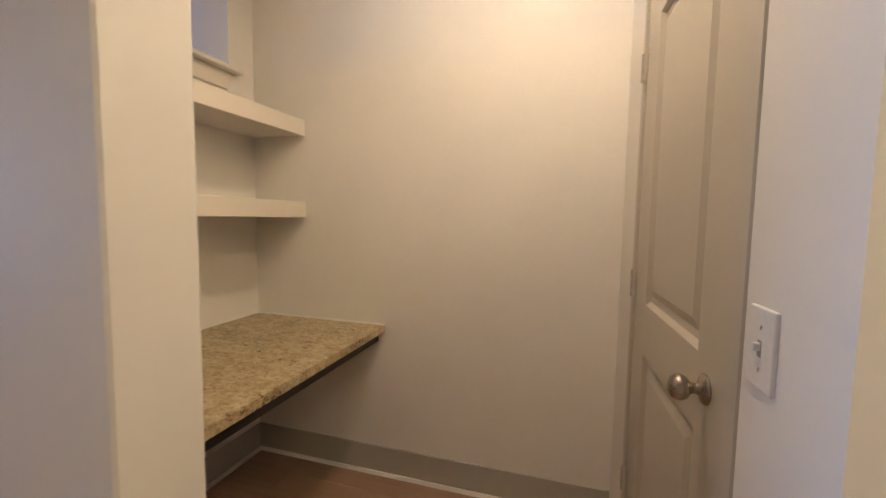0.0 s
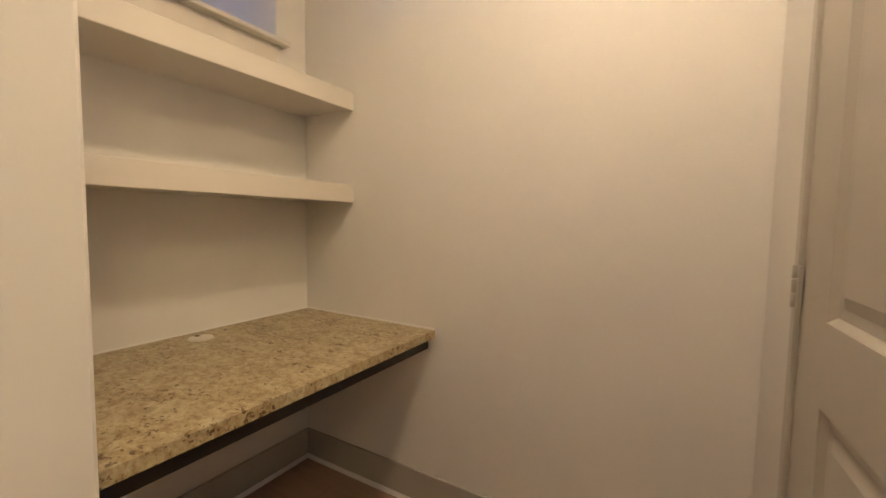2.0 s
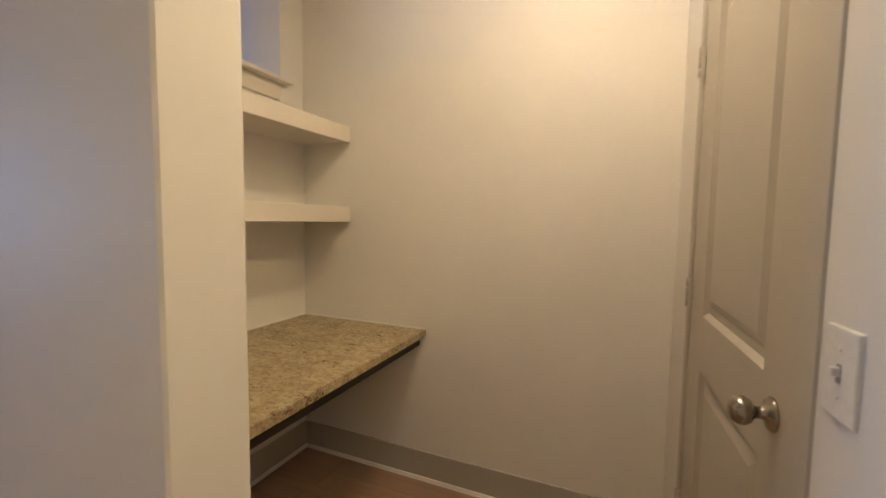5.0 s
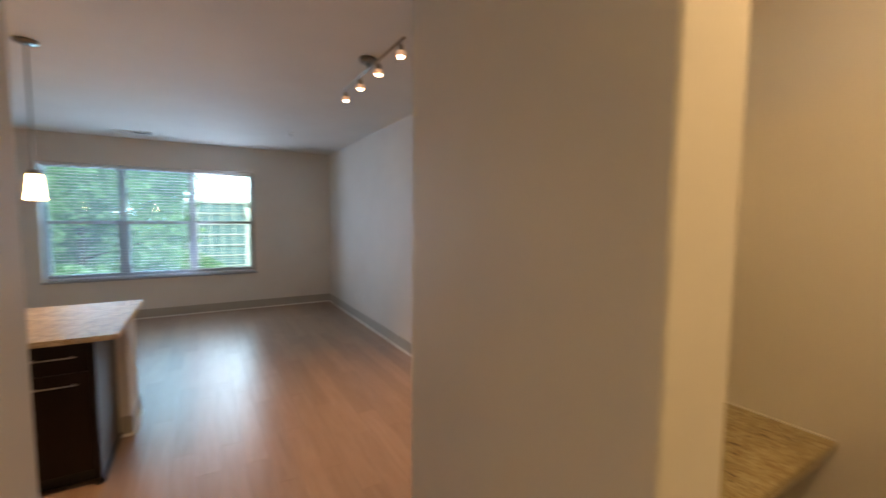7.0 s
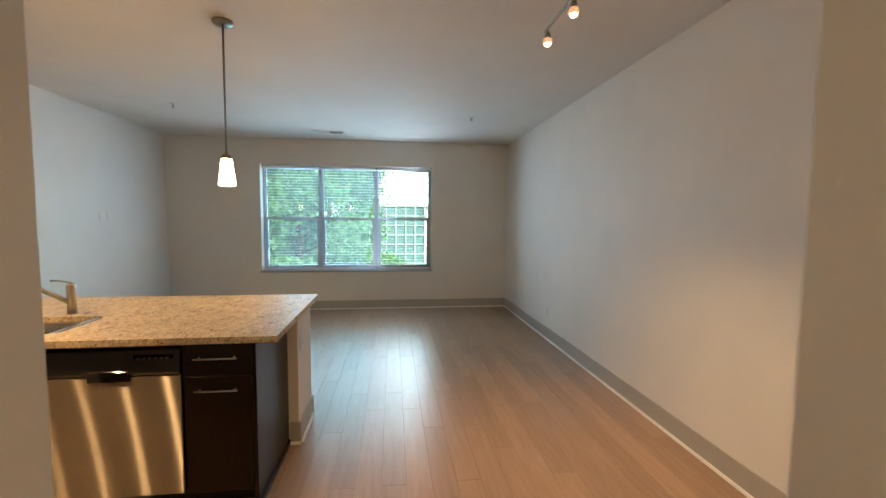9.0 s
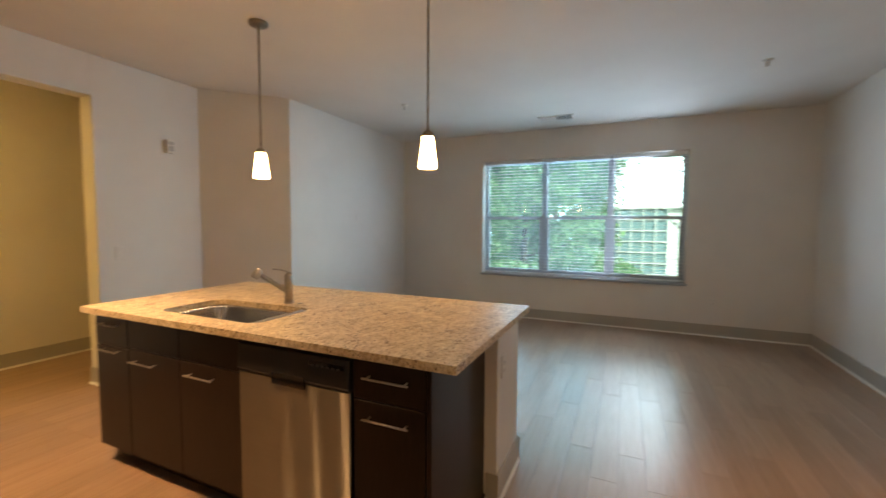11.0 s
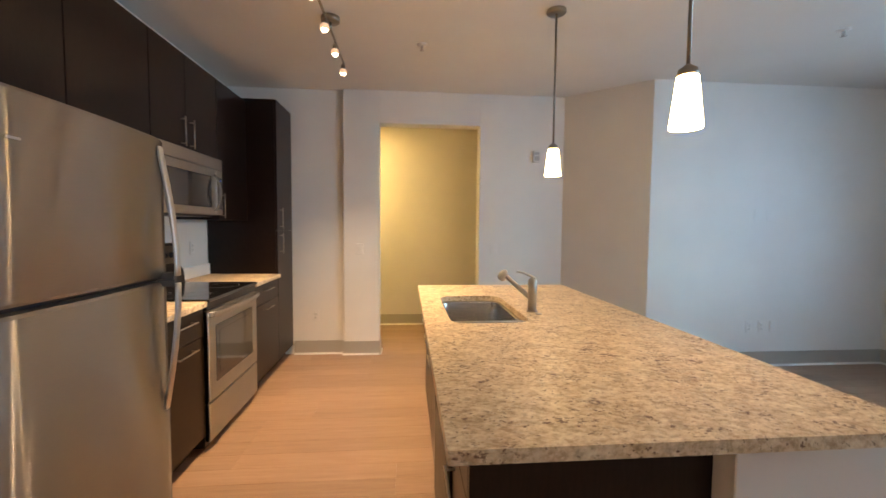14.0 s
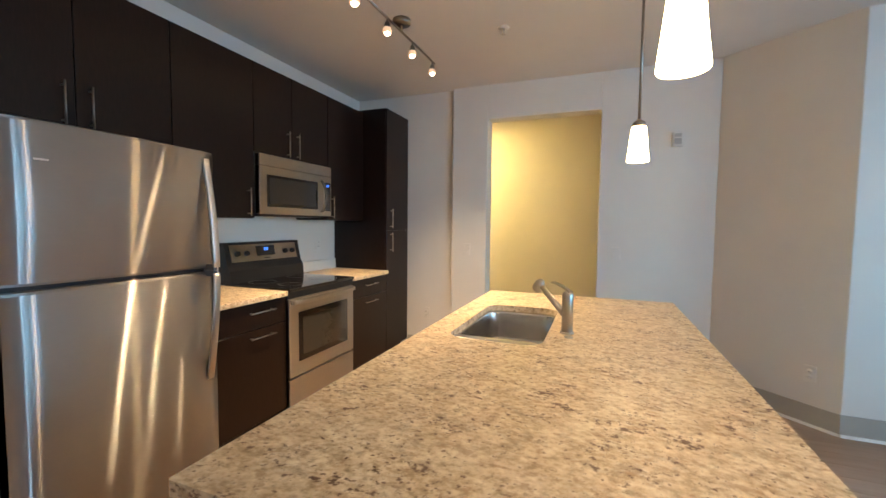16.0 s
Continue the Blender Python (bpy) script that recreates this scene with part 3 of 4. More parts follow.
def sprinkler(x, y):
    t = thing("sprinkler_head", (x, y, WALL_H), "small white ceiling sprinkler head", "sprinkler", "ceiling sprinklers")
    part("cup", lathe(bmesh.new(), [(0.001, 0.003), (0.040, 0.002), (0.038, -0.006), (0.022, -0.012), (0.002, -0.012)], (x, y, WALL_H)), M_PLATE, t)
    part("stem", lathe(bmesh.new(), [(0.001, -0.010), (0.010, -0.011), (0.008, -0.045), (0.001, -0.046)], (x, y, WALL_H), n=12), M_NICKEL, t)
    part("deflector", lathe(bmesh.new(), [(0.001, -0.045), (0.017, -0.046), (0.017, -0.049), (0.001, -0.050)], (x, y, WALL_H), n=12), M_NICKEL, t)


for p in ((-5.287, 1.627), (-5.215, -1.75), (-2.313, -2.291)):
    sprinkler(*p)


def ceiling_vent():
    x0, x1, y0, y1, z = -6.56, -6.34, -0.47, -0.03, WALL_H
    t = thing("ceiling_vent", ((x0 + x1) / 2, (y0 + y1) / 2, z), "white metal ceiling air vent with two banks of slats", "vent")
    q = bmesh.new()
    for b in ((x0, x0 + 0.02, y0, y1), (x1 - 0.02, x1, y0, y1), (x0 + 0.02, x1 - 0.02, y0, y0 + 0.02), (x0 + 0.02, x1 - 0.02, y1 - 0.02, y1),
              (x0 + 0.02, x1 - 0.02, -0.258, -0.243)):
        box(q, *b, z - 0.010, z + 0.002)
    part("frame", q, M_PLATE, t)
    part("backing", block(x0 + 0.02, x1 - 0.02, y0 + 0.02, y1 - 0.02, z - 0.0015, z + 0.001), M_SLOT, t)
    for side, ya, yb, tilt in ((0, y0 + 0.022, -0.259, 1), (1, -0.242, y1 - 0.022, -1)):
        for i in range(8):
            yy = ya + (yb - ya) * (i + 0.5) / 8
            s = part("slat", block(x0 + 0.021, x1 - 0.021, -0.011, 0.011, -0.0008, 0.0008), M_PLATE, t)
            s.matrix_parent_inverse = Matrix.Identity(4)
            s.location, s.rotation_euler = (0, yy - (y0 + y1) / 2, -0.008), (tilt * 0.75, 0, 0)
            s.location.x = -(x0 + x1) / 2


ceiling_vent()


# ---- nook: shelves, ledge and stone desk ----
for z in (1.294, 1.704):
    t = thing("floating_shelf", (-0.46, 2.0, z), "thick beige painted floating shelf in the nook", "shelf", "nook shelves")
    part("face_board", block(-0.326, -0.306, 1.432, YN - 0.001, z, z + 0.080, bevel=0.0025), M_SHELF, t)
    part("top_board", block(-0.618, -0.3265, 1.432, YN - 0.001, z + 0.062, z + 0.0795), M_SHELF, t)
    part("under_board", block(-0.618, -0.3265, 1.432, YN - 0.001, z + 0.007, z + 0.022), M_SHELF, t)
    part("wall_cleat", block(-0.618, -0.590, 1.433, YN - 0.002, z + 0.023, z + 0.061), M_SHELF, t)
ledge = thing("window_ledge", (-0.62, 2.0, 1.985), "beige painted ledge with a small apron under the opening", "ledge", "", "structure")
part("stool", block(-0.81, -0.557, 1.545, 2.462, 1.986, 2.006, bevel=0.006, seg=2), M_SHELF, ledge)
bm = bmesh.new()
prof = [(1.575, 1.985), (2.432, 1.985), (2.405, 1.905), (1.602, 1.905)]
front, back = [bm.verts.new((-0.600, y, z)) for y, z in prof], [bm.verts.new((-0.6195, y, z)) for y, z in prof]
bm.faces.new(front), bm.faces.new(back)
for i in range(4):
    bm.faces.new((front[i], front[(i + 1) % 4], back[(i + 1) % 4], back[i]))
part("apron", bm, M_SHELF, ledge)

desk = thing("nook_desk", (-0.24, 2.0, 0.735), "speckled granite desk top, its colour darkened for dim light, on a dark steel bar", "desk")
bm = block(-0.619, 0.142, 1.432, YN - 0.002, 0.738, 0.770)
part("stone_top", bm, M_GRANITE_DIM, desk)
part("support_bar", block(0.070, 0.110, 1.433, YN - 0.004, 0.688, 0.738), M_IRON, desk, "dark steel support bar")
part("rear_cleat", block(-0.618, -0.58, 1.433, YN - 0.004, 0.70, 0.738), M_IRON, desk)
part("caulk_line", block(-0.6195, -0.613, 1.432, YN - 0.003, 0.768, 0.776), M_WHITE, desk)
part("caulk_line", block(-0.613, 0.138, YN - 0.008, YN - 0.001, 0.768, 0.776), M_WHITE, desk)
grom = part("grommet", lathe(bmesh.new(), [(0.001, 0.768), (0.043, 0.769), (0.042, 0.774), (0.036, 0.7755), (0.001, 0.7755)], (-0.516, 2.008, 0)), M_SHELF, desk, "beige round cable grommet")
part("cable_hole", block(-0.549, -0.530, 2.000, 2.014, 0.7745, 0.7768), M_SLOT, grom)


def dome_lamp(name, x, y, watts, colour, r=0.16):
    t = thing(name, (x, y, WALL_H), "round lit ceiling lamp with an opal dome", "lamp")
    part("pan", lathe(bmesh.new(), [(0.001, 0.002), (r, 0.002), (r, -0.020), (r - 0.01, -0.022), (0.001, -0.022)], (x, y, WALL_H)), M_NICKEL, t)
    part("dome", lathe(bmesh.new(), [(r - 0.012, -0.021), (r - 0.02, -0.045), (r * 0.6, -0.068), (0.002, -0.078)], (x, y, WALL_H)), M_DOME, t)
    lamp("lamp_light", "AREA", (x, y, WALL_H - 0.082), watts, colour, r * 1.9)


dome_lamp("ceiling_lamp", 0.80, 1.79, PANTRY_W, SOFT, 0.11)
dome_lamp("ceiling_lamp", -1.25, -4.0, SERVICE_W, YELLOW)
dome_lamp("ceiling_lamp", 1.9, 0.68, HALL_W, (1.0, 0.79, 0.36))


# ---- pendants and track lights ----
def pendant(x, y):
    t = thing("pendant_lamp", (x, y, WALL_H), "lit white glass pendant lamp on a nickel rod", "lamp", "pendants over the island")
    part("canopy", lathe(bmesh.new(), [(0.001, 0.001), (0.062, 0.001), (0.062, -0.016), (0.055, -0.022), (0.001, -0.023)], (x, y, WALL_H)), M_FIXTURE, t)
    part("rod", tube(bmesh.new(), (x, y, 1.895), (x, y, WALL_H - 0.02), 0.0065, n=14), M_FIXTURE, t)
    part("cap", lathe(bmesh.new(), [(0.008, 1.905), (0.014, 1.900), (0.030, 1.888), (0.034, 1.867), (0.001, 1.866)], (x, y, 0)), M_FIXTURE, t)
    part("shade", lathe(bmesh.new(), [(0.027, 1.868), (0.034, 1.864), (0.043, 1.78), (0.050, 1.72), (0.0525, 1.697), (0.050, 1.693), (0.046, 1.699), (0.002, 1.700)], (x, y, 0), n=36), M_SHADE, t, "glowing white glass shade")
    s = lamp("pendant_light", "SPOT", (x, y, 1.685), PENDANT_W, WARM, 0.04, (x, y, 0))
    s.data.spot_size, s.data.spot_blend = radians(150), 0.6


pendant(-3.138, -0.419)
pendant(-3.152, -1.715)


def track_light(cx, cy, along, first, watts, cone):
    """Four spot heads on one bar under a round canopy."""
    d = Vector((1, 0, 0)) if along == "x" else Vector((0, 1, 0))
    c = Vector((cx, cy, WALL_H))
    t = thing("track_light", c, "brushed nickel track light with four lit spot heads", "lamp", "ceiling track lights")
    part("canopy", lathe(bmesh.new(), [(0.001, 0.001), (0.062, 0.001), (0.062, -0.026), (0.056, -0.032), (0.001, -0.033)], c), M_FIXTURE, t)
    part("post", tube(bmesh.new(), c + Vector((0, 0, -0.075)), c + Vector((0, 0, -0.03)), 0.009, n=14), M_FIXTURE, t)
    mid = c + d * first
    zb = WALL_H - 0.078
    a, b = mid - d * 0.60, mid + d * 0.60
    part("bar", tube(bmesh.new(), (a.x, a.y, zb), (b.x, b.y, zb), 0.0085, n=14), M_FIXTURE, t)
    for k in range(4):
        p = mid + d * (k - 1.5) * 0.367
        part("stem", tube(bmesh.new(), (p.x, p.y, 2.632), (p.x, p.y, zb), 0.0055, n=12), M_FIXTURE, t)
        h = part("spot_head", lathe(bmesh.new(), [(0.009, 2.642), (0.014, 2.636), (0.018, 2.618), (0.0235, 2.604), (0.002, 2.603)], (p.x, p.y, 0)), M_FIXTURE, t)
        part("glass_cup", lathe(bmesh.new(), [(0.023, 2.6035), (0.0275, 2.590), (0.029, 2.574), (0.0265, 2.572), (0.002, 2.576)], (p.x, p.y, 0)), M_CUP, h, "amber-lit frosted glass cup")
        part("bulb", lathe(bmesh.new(), [(0.019, 2.5755), (0.0185, 2.566), (0.014, 2.560), (0.002, 2.557)], (p.x, p.y, 0)), M_BULB, h, "glowing bulb")
        s = lamp("spot_light", "SPOT", (p.x, p.y, 2.545), watts, WARM, 0.018, (p.x, p.y, 0))
        s.data.spot_size, s.data.spot_blend = radians(cone), 0.8


track_light(-1.69, -1.955, "y", 0.015, SPOT_W * 1.95, 90)
track_light(-2.245, 1.62, "x", 0.02, SPOT_W * 0.95, 84)


# ---- cabinets ----
def pull(parent, centre, length, along, out, stand=0.030):
    """A bar pull: two posts and a round bar."""
    c, d, o = Vector(centre), Vector(along), Vector(out)
    q = bmesh.new()
    tube(q, c - d * length / 2 + o * stand, c + d * length / 2 + o * stand, 0.0042, n=12)
    for s in (-1, 1):
        e = c + d * s * (length / 2 - 0.018)
        tube(q, e - o * 0.001, e + o * stand, 0.0036, n=10)
    return part("handle", q, M_NICKEL, parent, "satin nickel bar pull")


def front(parent, name, x, out, y0, y1, z0, z1, handle=None, gap=0.0018):
    """A slab front on the plane x facing along out, with its pull."""
    f = part(name, block(x, x + out * 0.019, y0 + gap, y1 - gap, z0 + gap, z1 - gap, bevel=0.0012), M_DARK, parent)
    if handle:
        ends, y, z, length = handle
        pull(f, (x + out * 0.019, y, z), length, (0, 1, 0) if ends == "h" else (0, 0, 1), (out, 0, 0))
    return f


XK = -0.40  # kitchen wall
XF = -1.00  # plane of the lower carcasses


def base_unit(y0, y1, label):
    t = thing("base_cabinet", (-0.7, (y0 + y1) / 2, 0), label, "cabinet")
    part("body", block(XK - 0.002, XF, y0, y1, 0.10, 0.874), M_DARK, t)
    part("toe_kick", block(XK - 0.01, XF + 0.065, y0, y1, 0.0, 0.10), M_IRON, t)
    return t


u = base_unit(-1.572, -0.935, "dark espresso base cabinet with a drawer beside the range")
front(u, "drawer", XF, -1, -1.572, -0.935, 0.705, 0.872, ("h", -1.355, 0.812, 0.20))
front(u, "door", XF, -1, -1.572, -0.935, 0.102, 0.703, ("h", -1.355, 0.655, 0.20))
u = base_unit(-2.958, -2.352, "dark espresso base cabinet with a drawer beside the pantry cabinet")
front(u, "drawer", XF, -1, -2.958, -2.352, 0.705, 0.872, ("h", -2.655, 0.812, 0.20))
front(u, "door", XF, -1, -2.958, -2.352, 0.102, 0.703, ("h", -2.655, 0.655, 0.20))

for y0, y1 in ((-1.568, -0.93), (-2.958, -2.352)):
    t = thing("countertop", (-0.7, (y0 + y1) / 2, 0.876), "speckled beige granite countertop on dark cabinets", "countertop")
    part("slab", block(XK - 0.001, -1.045, y0, y1, 0.876, 0.908, bevel=0.003), M_GRANITE, t)
    part("splash_strip", block(XK - 0.001, XK - 0.020, y0, y1, 0.908, 1.005, bevel=0.002), M_WHITE, t)

t = thing("tall_cabinet", (-0.7, -3.19, 0), "tall dark espresso pantry cabinet with two doors", "cabinet")
part("body", block(XK - 0.002, XF, -3.43, -2.960, 0.10, 2.49), M_DARK, t)
part("toe_kick", block(XK - 0.01, XF + 0.065, -3.43, -2.962, 0, 0.10), M_IRON, t)
front(t, "upper_door", XF, -1, -3.43, -2.960, 1.305, 2.49, ("v", -3.035, 1.42, 0.19))
front(t, "lower_door", XF, -1, -3.43, -2.960, 0.102, 1.303, ("v", -3.035, 1.185, 0.19))

XU = -0.735


def wall_unit(y0, y1, z0, doors, label, z1=2.465):
    t = thing("wall_cabinet", ((XK + XU) / 2, (y0 + y1) / 2, z0), label, "cabinet", "upper kitchen cabinets")
    part("body", block(XK - 0.002, XU, y0, y1, z0, z1), M_DARK, t)
    for a, b, h in doors:
        front(t, "door", XU, -1, a, b, z0 + 0.002, z1, h)


wall_unit(-1.008, -0.125, 1.79, [(-0.566, -0.125, ("v", -0.513, 1.885, 0.19)), (-1.008, -0.566, ("v", -0.619, 1.885, 0.19))],
          "dark espresso wall cabinet with two doors above the fridge")
wall_unit(-1.578, -1.010, 1.395, [(-1.578, -1.010, ("v", -1.522, 1.505, 0.19))], "dark espresso wall cabinet beside the microwave")
wall_unit(-2.390, -1.580, 1.852, [(-1.953, -1.580, ("v", -1.897, 1.957, 0.19)), (-2.390, -1.953, ("v", -2.004, 1.957, 0.19))],
          "dark espresso wall cabinet with two doors above the microwave")
wall_unit(-2.957, -2.392, 1.395, [(-2.957, -2.392, ("v", -2.44, 1.505, 0.19))], "dark espresso wall cabinet beside the tall cabinet")
solid("filler_strip", block(XK - 0.002, XU - 0.015, -0.123, -0.057, 1.79, 2.465), M_DARK, "dark espresso filler strip beside the wall", "panel")


# ---- fridge ----
def build_fridge():
    y0, y1, xf = -0.885, -0.105, -1.145
    t = thing("refrigerator", (-0.8, -0.5, 0), "brushed stainless top-freezer refrigerator with bowed handles", "refrigerator")
    part("body", block(-0.42, xf, y0 + 0.005, y1 - 0.005, 0.03, 1.685, bevel=0.004), M_GREY, t)
    part("base_grille", block(-0.44, xf - 0.01, y0 + 0.02, y1 - 0.02, 0.0, 0.085), M_BLACK, t)

    def door(name, z0, z1):
        q = bmesh.new()
        n, rows = 14, []
        for i in range(n + 1):
            u = i / n
            yy = y0 + (y1 - y0) * u
            e = abs(2 * u - 1)
            bow = 0.018 * (1 - e * e) + (0.030 if e < 0.985 else 0.016)
            rows.append([q.verts.new((xx, yy, zz)) for xx, zz in ((xf - 0.006, z0), (xf - 0.045 - bow + 0.008, z0), (xf - 0.045 - bow, z0 + 0.010),
                                                                   (xf - 0.045 - bow, z1 - 0.010), (xf - 0.045 - bow + 0.008, z1), (xf - 0.006, z1))])
        for r0, r1 in zip(rows, rows[1:]):
            for k in range(6):
                f = q.faces.new((r0[k], r0[(k + 1) % 6], r1[(k + 1) % 6], r1[k]))
                f.smooth = k == 2
        q.faces.new(rows[0]), q.faces.new(rows[-1])
        return part(name, q, M_STEEL, t)
    part("gasket", block(xf + 0.002, xf - 0.03, y0 + 0.012, y1 - 0.012, 0.09, 1.68), M_BLACK, t)
    up, low = door("freezer_door", 1.145, 1.700), door("fridge_door", 0.088, 1.125)
    hy = y0 + 0.052
    for d, za, zb in ((up, 1.665, 1.150), (low, 0.60, 1.120)):
        pts = []
        for i in range(15):
            u = i / 14
            pts.append((xf - 0.078 - 0.058 * math.sin(u * math.pi * 0.5), hy, za + (zb - za) * u))
        part("handle", sweep(bmesh.new(), pts, (0, 1, 0), 0.0165, 0.006), M_HANDLE, d, "flat satin steel handle")
        part("bracket", block(xf - 0.06, xf - 0.128, hy - 0.011, hy + 0.011, zb - 0.014, zb + 0.014, bevel=0.003), M_GREY, d)
    part("badge", block(xf - 0.088, xf - 0.0905, y1 - 0.13, y1 - 0.09, 1.566, 1.572), M_LENS, up, "small plain metal badge")


build_fridge()


# ---- range and microwave ----
def build_range():
    y0, y1, xf = -2.348, -1.576, -1.010
    w = y1 - y0
    t = thing("kitchen_range", (-0.7, (y0 + y1) / 2, 0), "stainless electric range with a black glass cooktop", "range")
    part("body", block(-0.43, xf, y0, y1, 0.02, 0.895), M_BLACK, t)
    part("cooktop", block(-0.46, xf - 0.040, y0 - 0.001, y1 + 0.001, 0.896, 0.918, bevel=0.004), M_GLASSB, t, "black ceramic glass cooktop")
    q = bmesh.new()
    box(q, xf - 0.004, xf - 0.032, y0 + 0.004, y1 - 0.004, 0.295, 0.845, bevel=0.004)
    door = part("oven_door", q, M_STEELH, t, "brushed stainless oven door")
    part("oven_window", block(xf - 0.031, xf - 0.0345, y0 + 0.095, y1 - 0.095, 0.395, 0.745, bevel=0.001), M_GLASSB, door)
    part("inner_window", block(xf - 0.0343, xf - 0.036, y0 + 0.135, y1 - 0.135, 0.435, 0.705), M_OVENW, door)
    part("control_lip", block(xf - 0.002, xf - 0.026, y0 + 0.002, y1 - 0.002, 0.852, 0.894), M_BLACK, t)
    pts = [(xf - 0.070 + 0.030 * (2 * i / 16 - 1) ** 6, y0 + 0.012 + (w - 0.024) * i / 16, 0.823) for i in range(17)]
    part("handle", sweep(bmesh.new(), pts, (0, 0, 1), 0.016, 0.010), M_STEELH, door)
    for yy in (y0 + 0.03, y1 - 0.03):
        part("handle_mount", block(xf - 0.030, xf - 0.062, yy - 0.011, yy + 0.011, 0.812, 0.835), M_STEELH, door)
    part("drawer", block(xf - 0.004, xf - 0.030, y0 + 0.004, y1 - 0.004, 0.055, 0.285, bevel=0.004), M_STEELH, t, "brushed stainless storage drawer")
    # backguard, leaning back a little
    q = bmesh.new()
    low = [(-0.402, 0.91), (-0.520, 0.91), (-0.510, 1.01), (-0.485, 1.05), (-0.450, 1.215), (-0.402, 1.215)]
    a, b = [q.verts.new((x, y0, z)) for x, z in low], [q.verts.new((x, y1, z)) for x, z in low]
    q.faces.new(a), q.faces.new(b[::-1])
    for i in range(6):
        q.faces.new((a[i], b[i], b[(i + 1) % 6], a[(i + 1) % 6]))
    guard = part("backguard", q, M_BLACK, t)
    n = Vector((-0.978, 0, 0.207))
    up = Vector((0.207, 0, 0.978))
    base = Vector((-0.4675, 0, 1.1325))

    def on_guard(name, ya, yb, ha, hb, d, material, label=""):
        q = bmesh.new()
        vs = []
        for k in (-0.001, d):
            vs.append([q.verts.new(base + up * h + n * k + Vector((0, y, 0))) for y, h in ((ya, ha), (yb, ha), (yb, hb), (ya, hb))])
        q.faces.new(vs[0]), q.faces.new(vs[1])
        for i in range(4):
            q.faces.new((vs[0][i], vs[0][(i + 1) % 4], vs[1][(i + 1) % 4], vs[1][i]))
        return part(name, q, material, guard, label)
    on_guard("control_panel", y0 + 0.045, y1 - 0.045, -0.065, 0.065, 0.003, M_STEELH)
    cy = (y0 + y1) / 2
    on_guard("display", cy - 0.09, cy + 0.10, -0.028, 0.050, 0.0045, M_GLASSB)
    for k in range(3):
        on_guard("digit", cy + 0.010 - k * 0.016, cy + 0.021 - k * 0.016, 0.012, 0.036, 0.0052, M_BLUE, "blue glowing clock digit")
    on_guard("maker_mark", cy - 0.03, cy + 0.03, -0.052, -0.044, 0.0036, M_GREY)
    for yy in (y0 + 0.10, y0 + 0.185, y1 - 0.185, y1 - 0.10):
        p = base + Vector((0, yy, 0)) - up * 0.004
        q = tube(bmesh.new(), p + n * 0.002, p + n * 0.024, 0.021, 0.018, 20)
        part("knob", q, M_BLACK, guard)
    for yy, xx, r in ((y0 + 0.2, -0.62, 0.08), (y1 - 0.2, -0.62, 0.10), (y0 + 0.2, -0.88, 0.11), (y1 - 0.2, -0.88, 0.085)):
        q = bmesh.new()
        ring = lambda rad, z: [q.verts.new((xx + rad * math.cos(i * math.pi / 16), yy + rad * math.sin(i * math.pi / 16), z)) for i in range(32)]
        r0, r1 = ring(r, 0.9185), ring(r - 0.004, 0.9185)
        for i in range(32):
            q.faces.new((r0[i], r0[(i + 1) % 32], r1[(i + 1) % 32], r1[i]))
        part("burner_mark", q, M_GREY, t)


build_range()


def build_microwave():
    y0, y1, z0, z1, xf = -2.388, -1.590, 1.425, 1.850, -0.745
    t = thing("microwave", (-0.6, -1.99, z0), "stainless over-range microwave hung under dark cabinets", "microwave")
    part("body", block(-0.402, xf, y0, y1, z0, z1 - 0.001, bevel=0.003), M_BLACK, t)
    part("top_band", block(xf - 0.001, xf - 0.045, y0, y1, z1 - 0.085, z1 - 0.003, bevel=0.004), M_STEELH, t)
    door = part("door", block(xf - 0.001, xf - 0.045, y0 + 0.105, y1, z0 + 0.003, z1 - 0.088, bevel=0.004), M_STEELH, t)
    part("door_window", block(xf - 0.044, xf - 0.048, y0 + 0.185, y1 - 0.065, z0 + 0.055, z1 - 0.145, bevel=0.001), M_GLASSB, door)
    part("mesh_screen", block(xf - 0.0478, xf - 0.0492, y0 + 0.215, y1 - 0.085, z0 + 0.075, z1 - 0.165), M_OVENW, door)
    ctl = part("control_panel", block(xf - 0.001, xf - 0.045, y0, y0 + 0.103, z0 + 0.003, z1 - 0.088, bevel=0.004), M_STEELH, t)
    part("key_pad", block(xf - 0.044, xf - 0.047, y0 + 0.015, y0 + 0.085, z0 + 0.045, z1 - 0.14), M_GLASSB, ctl)
    for k in range(3):
        part("digit", block(xf - 0.047, xf - 0.0478, y0 + 0.034 + k * 0.013, y0 + 0.043 + k * 0.013, z1 - 0.175, z1 - 0.155), M_BLUE, ctl, "blue glowing clock digit")
    for r in range(5):
        for c in range(3):
            part("key", block(xf - 0.0469, xf - 0.0476, y0 + 0.024 + c * 0.019, y0 + 0.036 + c * 0.019, z0 + 0.06 + r * 0.022, z0 + 0.070 + r * 0.022), M_GREY, ctl)
    pts = [(xf - 0.048 - 0.048 * math.sin(math.pi * i / 16) ** 0.7, y0 + 0.135, z0 + 0.035 + (z1 - z0 - 0.165) * i / 16) for i in range(17)]
    part("handle", sweep(bmesh.new(), pts, (0, 1, 0), 0.013, 0.007), M_STEEL, door)
    part("vent_grille", block(-0.45, xf + 0.02, y0 + 0.05, y1 - 0.05, z0 - 0.012, z0 + 0.001), M_BLACK, t)
    part("badge", block(xf - 0.0445, xf - 0.046, -2.03, -1.97, z1 - 0.052, z1 - 0.044), M_NICKEL, t)


build_microwave()


# ---- island ----
IX, IE, IW = -2.352, -0.010, -2.145  # front plane, near and far ends of the island's cabinets


